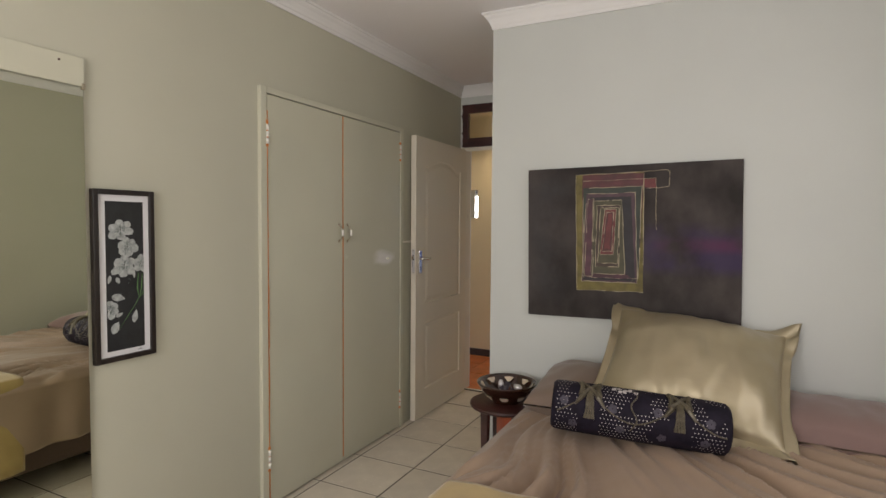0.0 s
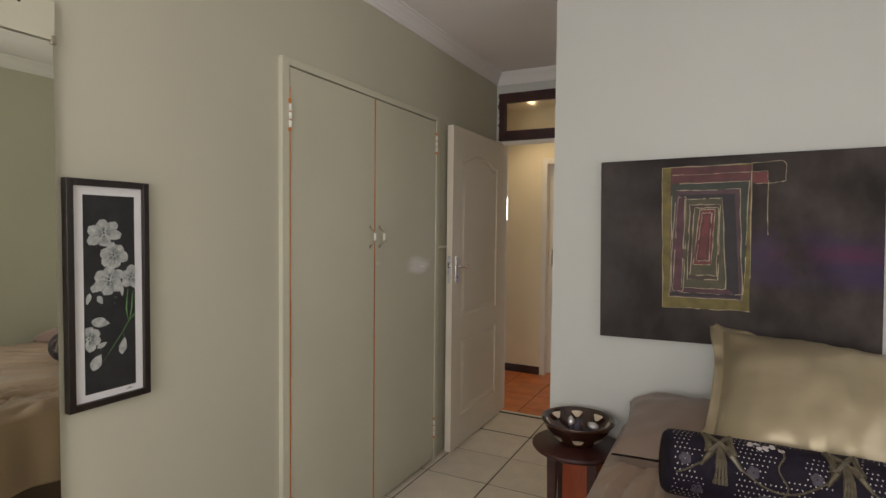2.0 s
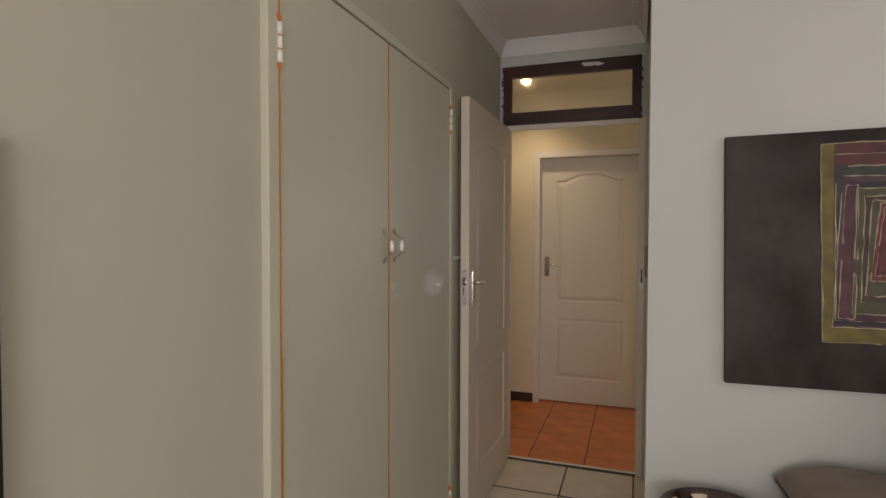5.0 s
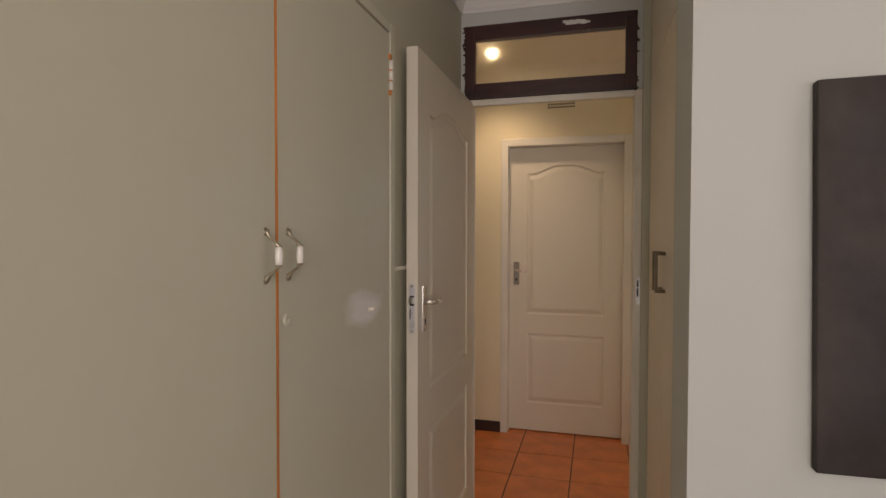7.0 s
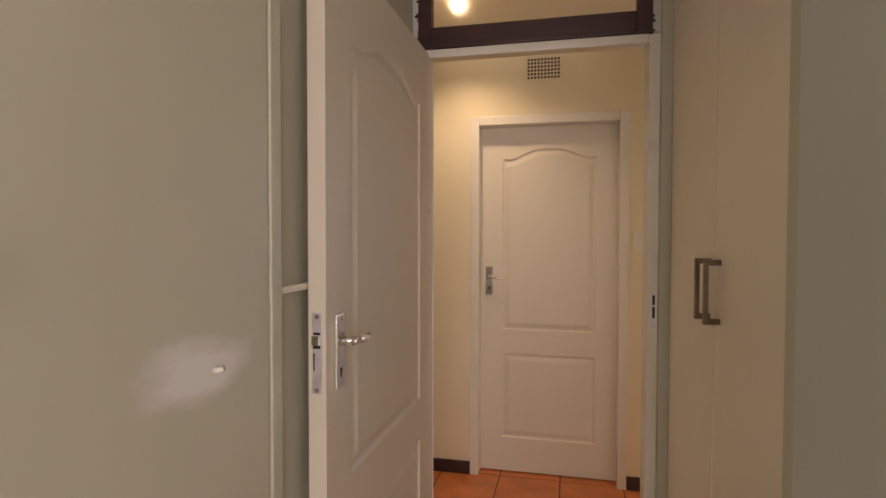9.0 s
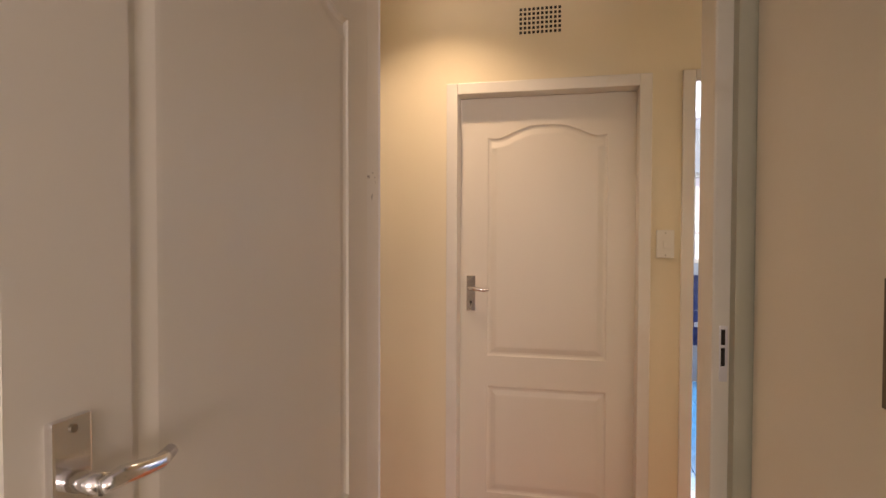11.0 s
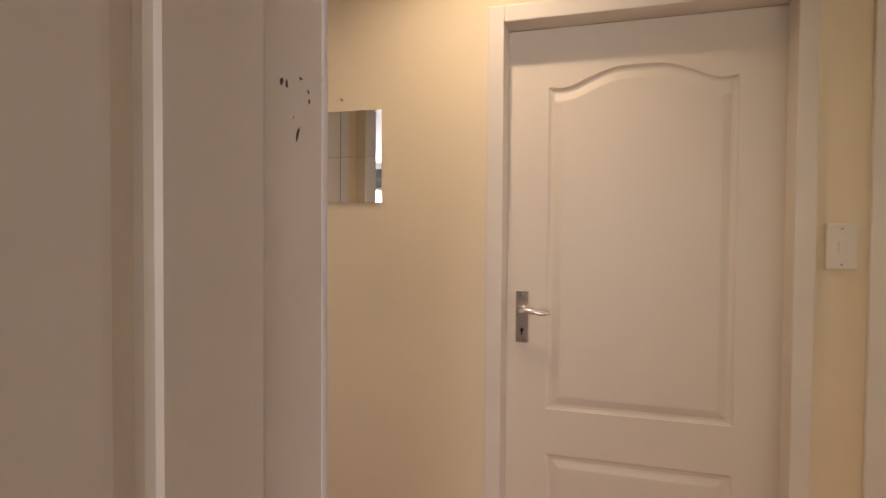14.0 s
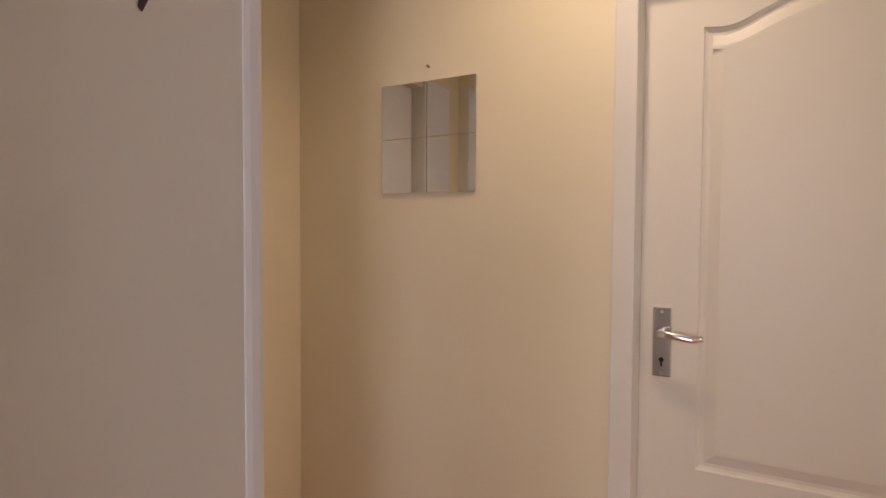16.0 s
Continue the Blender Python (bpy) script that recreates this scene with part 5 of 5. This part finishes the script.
def cupboard_right():
    c = thing("passage_cupboard", "cream painted two-door cupboard built into the passage wall", "cupboard")
    xf = 0.872
    part("carcass", boxes((1.46, 1.47, 2.95, 4.01, 0, 2.09), (0.90, 1.46, 2.945, 2.955, 0, 2.09), (0.90, 1.46, 4.0, 4.01, 0, 2.09), (0.90, 1.46, 2.955, 4.0, 2.08, 2.09), (0.89, 1.46, 2.955, 4.0, 0.0, 0.05)), SAGE_GLOSS, c)
    for k, (y0, y1) in enumerate(((2.948, 3.449), (3.453, 4.004))):
        d = part("door", boxes((xf, xf + 0.02, y0, y1, 0.055, 2.085), bevel=0.002), CUPBOARD_CREAM, c)
        y = 3.405 if k == 0 else 3.490
        bm = boxes((xf - 0.034, xf - 0.024, y - 0.006, y + 0.006, 1.205, 1.345), (xf - 0.024, xf + 0.001, y - 0.006, y + 0.006, 1.205, 1.217), (xf - 0.024, xf + 0.001, y - 0.006, y + 0.006, 1.333, 1.345), bevel=0.001)
        part("handle", bm, BRONZE, d, "square dark bronze bar handle")
    part("upper_panel", boxes((xf + 0.001, xf + 0.006, 2.946, 4.009, 2.092, CEIL - 0.09), bevel=0.002), CUPBOARD_CREAM, c)


cupboard_right()

# ---- hall fittings ----
sw = thing("light_switch", "cream plastic light switch with one rocker on the hall wall", "light switch")
part("plate", boxes((0.890, 0.960, HALL_Y - 0.010, HALL_Y - 0.0005, 1.300, 1.417), bevel=0.003), PLASTIC, sw)
part("rocker", boxes((0.9165, 0.9335, HALL_Y - 0.0145, HALL_Y - 0.0095, 1.342, 1.372), bevel=0.002), PLASTIC, sw, "small rocker")
bm = bmesh.new()
for z in (1.312, 1.404):
    tube(bm, [(0.925, HALL_Y - 0.0095, z), (0.925, HALL_Y - 0.0115, z)], 0.003, 8)
tagged(part("screws", bm, BRASS, sw), kind="stuff")

vb = thing("air_brick", "cream painted air brick with rows of square holes", "vent")
part("plate", boxes((0.312, 0.500, HALL_Y - 0.0012, HALL_Y - 0.0003, 2.261, 2.384)), CREAM, vb)
for i in range(10):
    for j in range(6):
        part("vent_hole", boxes((0.318 + i * 0.0184, 0.329 + i * 0.0184, HALL_Y - 0.0030, HALL_Y - 0.0014, 2.2665 + j * 0.0199, 2.278 + j * 0.0199)), HOLE_SHADE, vb)

mt = thing("wall_mirror_tiles", "four square frameless mirror tiles stuck on the hall wall", "mirror")
for i in range(2):
    for j in range(2):
        x, z = -0.643 + i * 0.1475, 1.485 + j * 0.1505
        part("mirror_tile", boxes((x, x + 0.1465, HALL_Y - 0.006, HALL_Y - 0.001, z, z + 0.1493), bevel=0.0008), CLEAR_MIRROR, mt)
bm = bmesh.new()
tube(bm, [(-0.493, HALL_Y + 0.002, 1.822), (-0.493, HALL_Y - 0.012, 1.824)], 0.003, 8)
tagged(part("nail", bm, BRASS), "rusty nail in the hall wall over the mirror tiles", "nail")


dl = thing("downlight", "small round recessed downlight glowing in the hall ceiling", "ceiling lamp")
bm = bmesh.new()
lathe(bm, [(0.034, 0.0), (0.046, 0.0), (0.047, -0.004), (0.040, -0.008), (0.034, -0.004), (0.034, 0.0)], 28, (0.0, 4.86, CEIL - 0.001))
part("ring", bm, TRIM, dl, "", True)
bm = bmesh.new()
lathe(bm, [(0.0, -0.034), (0.012, -0.032), (0.022, -0.024), (0.028, -0.010), (0.030, -0.001)], 24, (0.0, 4.86, CEIL - 0.001))
part("lamp_face", bm, BULB, dl, "warm glowing lamp face")

# ---- bathroom ----
setting("wall_bath_side", boxes((2.58, 2.70, HALL_Y + 0.115, 8.45, 0, TOP)), PALE, "cream painted bathroom wall above blue tiles", "wall")
setting("wall_bath_window", boxes((0.93, 1.2, 8.45, 8.6, 0, TOP), (2.306, 2.70, 8.45, 8.6, 0, TOP), (1.2, 2.306, 8.45, 8.6, 0, 1.135), (1.2, 2.306, 8.45, 8.6, 2.0, TOP)), PALE, "cream painted bathroom window wall above blue tiles", "wall")
setting("wall_bath_left", boxes((0.93, 0.95, HALL_Y + 0.23, 8.45, 0, TOP)), PALE, "cream painted bathroom wall", "wall")


def bathtub():
    t = thing("bathtub", "built-in blue bath with a blue tiled side", "bathtub")
    x0, x1, y0, y1, rim = 1.93, 2.572, 6.75, 8.442, 0.50
    bm = bmesh.new()
    rings = []
    for inset, z in ((0.0, rim - 0.02), (0.004, rim), (0.05, rim + 0.002), (0.075, rim - 0.012), (0.10, rim - 0.12), (0.13, rim - 0.30), (0.19, rim - 0.36)):
        ring = []
        for k in range(48):
            a = 2 * math.pi * k / 48
            pw = 0.16 if inset < 0.06 else 0.42
            c, s = math.cos(a), math.sin(a)
            hx, hy = (x1 - x0) / 2 - inset, (y1 - y0) / 2 - inset * 1.2
            ring.append(bm.verts.new(((x0 + x1) / 2 + hx * math.copysign(abs(c) ** pw, c), (y0 + y1) / 2 + hy * math.copysign(abs(s) ** pw, s), z)))
        rings.append(ring)
    for p, q in zip(rings, rings[1:]):
        for k in range(48):
            bm.faces.new((p[k], p[(k + 1) % 48], q[(k + 1) % 48], q[k]))
    bm.faces.new(rings[-1])
    part("tub", bm, BLUE_TUB, t, "glossy blue enamel tub", True)
    part("plinth", boxes((x0 + 0.012, x0 + 0.05, y0, y1, 0, rim - 0.02), (x0 + 0.05, x1, y0, y0 + 0.04, 0, rim - 0.02)), GROUT, t)
    for i in range(5):
        for j in range(2):
            part("tile", boxes((x0 + 0.002, x0 + 0.012, y0 + i * 0.338, y0 + i * 0.338 + 0.334, 0.0 if j == 0 else 0.335, 0.331 if j == 0 else rim - 0.022), bevel=0.002), BLUE_TILE, t)
    # grab rail
    bm = bmesh.new()
    tube(bm, [(1.975, 7.55, rim), (1.975, 7.55, rim + 0.035), (1.975, 7.60, rim + 0.045), (1.975, 7.75, rim + 0.045), (1.975, 7.80, rim + 0.035), (1.975, 7.80, rim)], 0.009, 10)
    part("grab_rail", bm, CHROME, t, "chrome grab rail", True)


bathtub()


def bath_tap(x):
    t = thing("bath_tap", "chrome wall tap over the bath", "tap", pose(x, 8.44, 0.60), "bath taps")
    bm = bmesh.new()
    tube(bm, [(0, 0, 0), (0, -0.05, 0.0), (0, -0.10, -0.01), (0, -0.13, -0.04)], 0.014, 12)
    part("spout", bm, CHROME, t, "", True)
    bm = bmesh.new()
    tube(bm, [(0, -0.05, 0.01), (0, -0.05, 0.05)], 0.011, 12)
    tube(bm, [(-0.035, -0.05, 0.055), (0.035, -0.05, 0.055)], 0.009, 10)
    tube(bm, [(0, -0.085, 0.055), (0, -0.015, 0.055)], 0.009, 10)
    part("cross_handle", bm, CHROME, t, "", True)


bath_tap(2.24)
bath_tap(2.15)
sh = thing("hand_shower", "chrome mixer with a flexible hose rising along the tiles", "shower")
bm = bmesh.new()
tube(bm, [(2.42, 8.44, 0.62), (2.42, 8.38, 0.62), (2.40, 8.33, 0.60)], 0.018, 12)
tube(bm, [(2.37, 8.36, 0.64), (2.46, 8.36, 0.66)], 0.014, 12)
part("mixer", bm, CHROME, sh, "", True)
bm = bmesh.new()
tube(bm, [(2.42, 8.36, 0.66), (2.47, 8.33, 0.78), (2.53, 8.22, 0.92), (2.56, 8.05, 1.08), (2.562, 7.85, 1.24), (2.562, 7.60, 1.42), (2.562, 7.40, 1.52)], 0.008, 8)
part("hose", bm, RUBBER, sh, "grey metal hose", True)

sb = thing("shampoo_bottle", "dark green plastic bottle standing on the window sill", "bottle")
bm = bmesh.new()
lathe(bm, [(0.0, 0.0), (0.034, 0.0), (0.037, 0.004), (0.037, 0.16), (0.030, 0.185), (0.014, 0.20), (0.014, 0.21), (0.0, 0.21)], 24, (2.235, 8.468, 1.137))
part("body", bm, BOTTLE, sb, "", True)
bm = bmesh.new()
lathe(bm, [(0.0, 0.21), (0.018, 0.21), (0.018, 0.245), (0.0, 0.246)], 20, (2.235, 8.468, 1.137))
part("cap", bm, BOTTLE, sb)
part("label", boxes((2.215, 2.255, 8.4300, 8.4312, 1.165, 1.182)), WHITE_TILE, sb, "small pale label")

wm = thing("washing_machine", "white front-loading washing machine standing beside the bath", "washing machine")
part("body", boxes((1.872, 2.472, 6.10, 6.722, 0.02, 0.845), bevel=0.008), WASHER, wm)
part("worktop", boxes((1.866, 2.478, 6.094, 6.726, 0.847, 0.875), bevel=0.006), WASHER, wm)
part("side_press", boxes((1.8690, 1.8715, 6.20, 6.62, 0.15, 0.72), bevel=0.001), WASHER, wm)
for x in (1.91, 2.43):
    for y in (6.14, 6.68):
        part("foot", boxes((x - 0.02, x + 0.02, y - 0.02, y + 0.02, 0, 0.02)), BLACK, wm)

bl = thing("bathroom_lamp", "small chrome bathroom spotlight on the ceiling", "ceiling lamp")
bm = bmesh.new()
lathe(bm, [(0.0, -0.03), (0.030, -0.028), (0.042, -0.014), (0.045, 0.0)], 24, (1.87, 7.09, 2.499))
part("ring", bm, CHROME, bl, "", True)

# ---- tiled surfaces ----


def tile_mesh(name, w, h, d, material, axis="z"):
    bm = bmesh.new()
    block(bm, -w / 2, w / 2, -h / 2, h / 2, -d, 0, bevel=0.0018)
    if axis == "y":
        bm.transform(Matrix.Rotation(radians(90), 4, "X"))
    if axis == "x":
        bm.transform(Matrix.Rotation(radians(90), 4, "X"))
        bm.transform(Matrix.Rotation(radians(-90), 4, "Z"))
    return mesh_of(name, bm, material)


def lay(name, me, parent, x, y, z):
    ob = new(name, me)
    ob.parent = parent
    ob.matrix_world = pose(x, y, z)
    return ob


objs = bpy.data.objects
P = 0.376
tm = tile_mesh("bedroom_tile", P - 0.008, P - 0.008, 0.012, FLOOR_TILE)
for i in range(-1, 8):
    for j in range(-11, 5):
        x, y = 0.045 + (i + 0.5) * P, 2.535 + (j + 0.5) * P
        if y - P / 2 < 4.0 and -0.2 < x < 3.0 and (y < 2.85 or x < 1.1):
            t = lay("floor_tile", tm, objs["floor_bed"], x, y + (0.01 if j == 3 else 0), random.uniform(-0.0006, 0.0006))
            if j == 4:
                t.scale.y = 0.1
Q = 0.342
tm = tile_mesh("hall_tile_mesh", Q - 0.008, Q - 0.008, 0.012, HALL_TILE)
for i in range(-4, 6):
    for j in range(-2, 3):
        x, y = 0.170 + (i + 0.5) * Q, 4.582 + (j + 0.5) * Q
        if y + Q / 2 > 4.11 and y - Q / 2 < HALL_Y + 0.1:
            sy = 1.0
            y0, y1 = max(y - Q / 2 + 0.004, 4.108), min(y + Q / 2 - 0.004, HALL_Y + 0.113)
            if y1 - y0 < 0.03:
                continue
            t = lay("floor_tile", tm, objs["floor_corridor"], x, (y0 + y1) / 2, random.uniform(-0.0008, 0.0008))
            t.scale.y = (y1 - y0) / (Q - 0.008)
tm = tile_mesh("bath_floor_tile_mesh", 0.326, 0.326, 0.012, BATH_FLOOR_TILE)
for i in range(5):
    for j in range(10):
        lay("floor_tile", tm, objs["floor_bathroom"], 0.95 + (i + 0.5) * 0.33, 5.37 + (j + 0.5) * 0.33, random.uniform(-0.0006, 0.0006))
# blue wall tiles, in courses of a third of a metre
tm = tile_mesh("bath_wall_tile_mesh", 0.330, 0.334, 0.008, BLUE_TILE, "y")
for i in range(5):
    for j in range(4):
        x, z = 2.58 - (i + 0.5) * 0.334, 1.70 - (j + 0.5) * 0.338
        if z > 1.135 and 1.2 < x < 2.306 - 0.0 and x < 2.2:
            continue
        t = lay("wall_tile", tm, objs["wall_bath_window"], x, 8.442, z)
        if z > 1.135 and abs(x - 2.413) < 0.02:
            t.scale.x = 0.265 / 0.330
            t.location.x = 2.578 - 0.1335
tm = tile_mesh("bath_side_tile_mesh", 0.330, 0.334, 0.008, BLUE_TILE, "x")
for i in range(6):
    for j in range(4):
        lay("wall_tile", tm, objs["wall_bath_side"], 2.572, 8.44 - (i + 0.5) * 0.334, 1.70 - (j + 0.5) * 0.338)
for k, m in ((0, WHITE_TILE), (1, BLACK)):
    tm = tile_mesh("mosaic_mesh", 0.040, 0.046, 0.006, m, "y")
    for i in range(k, 24, 2):
        lay("mosaic_tile", tm, objs["wall_bath_window"], 2.55 - i * 0.043, 8.4335, 0.55)
    tm = tile_mesh("mosaic_side_mesh", 0.040, 0.046, 0.006, m, "x")
    for i in range(k, 30, 2):
        lay("mosaic_tile", tm, objs["wall_bath_side"], 2.5635, 8.40 - i * 0.043, 0.55)
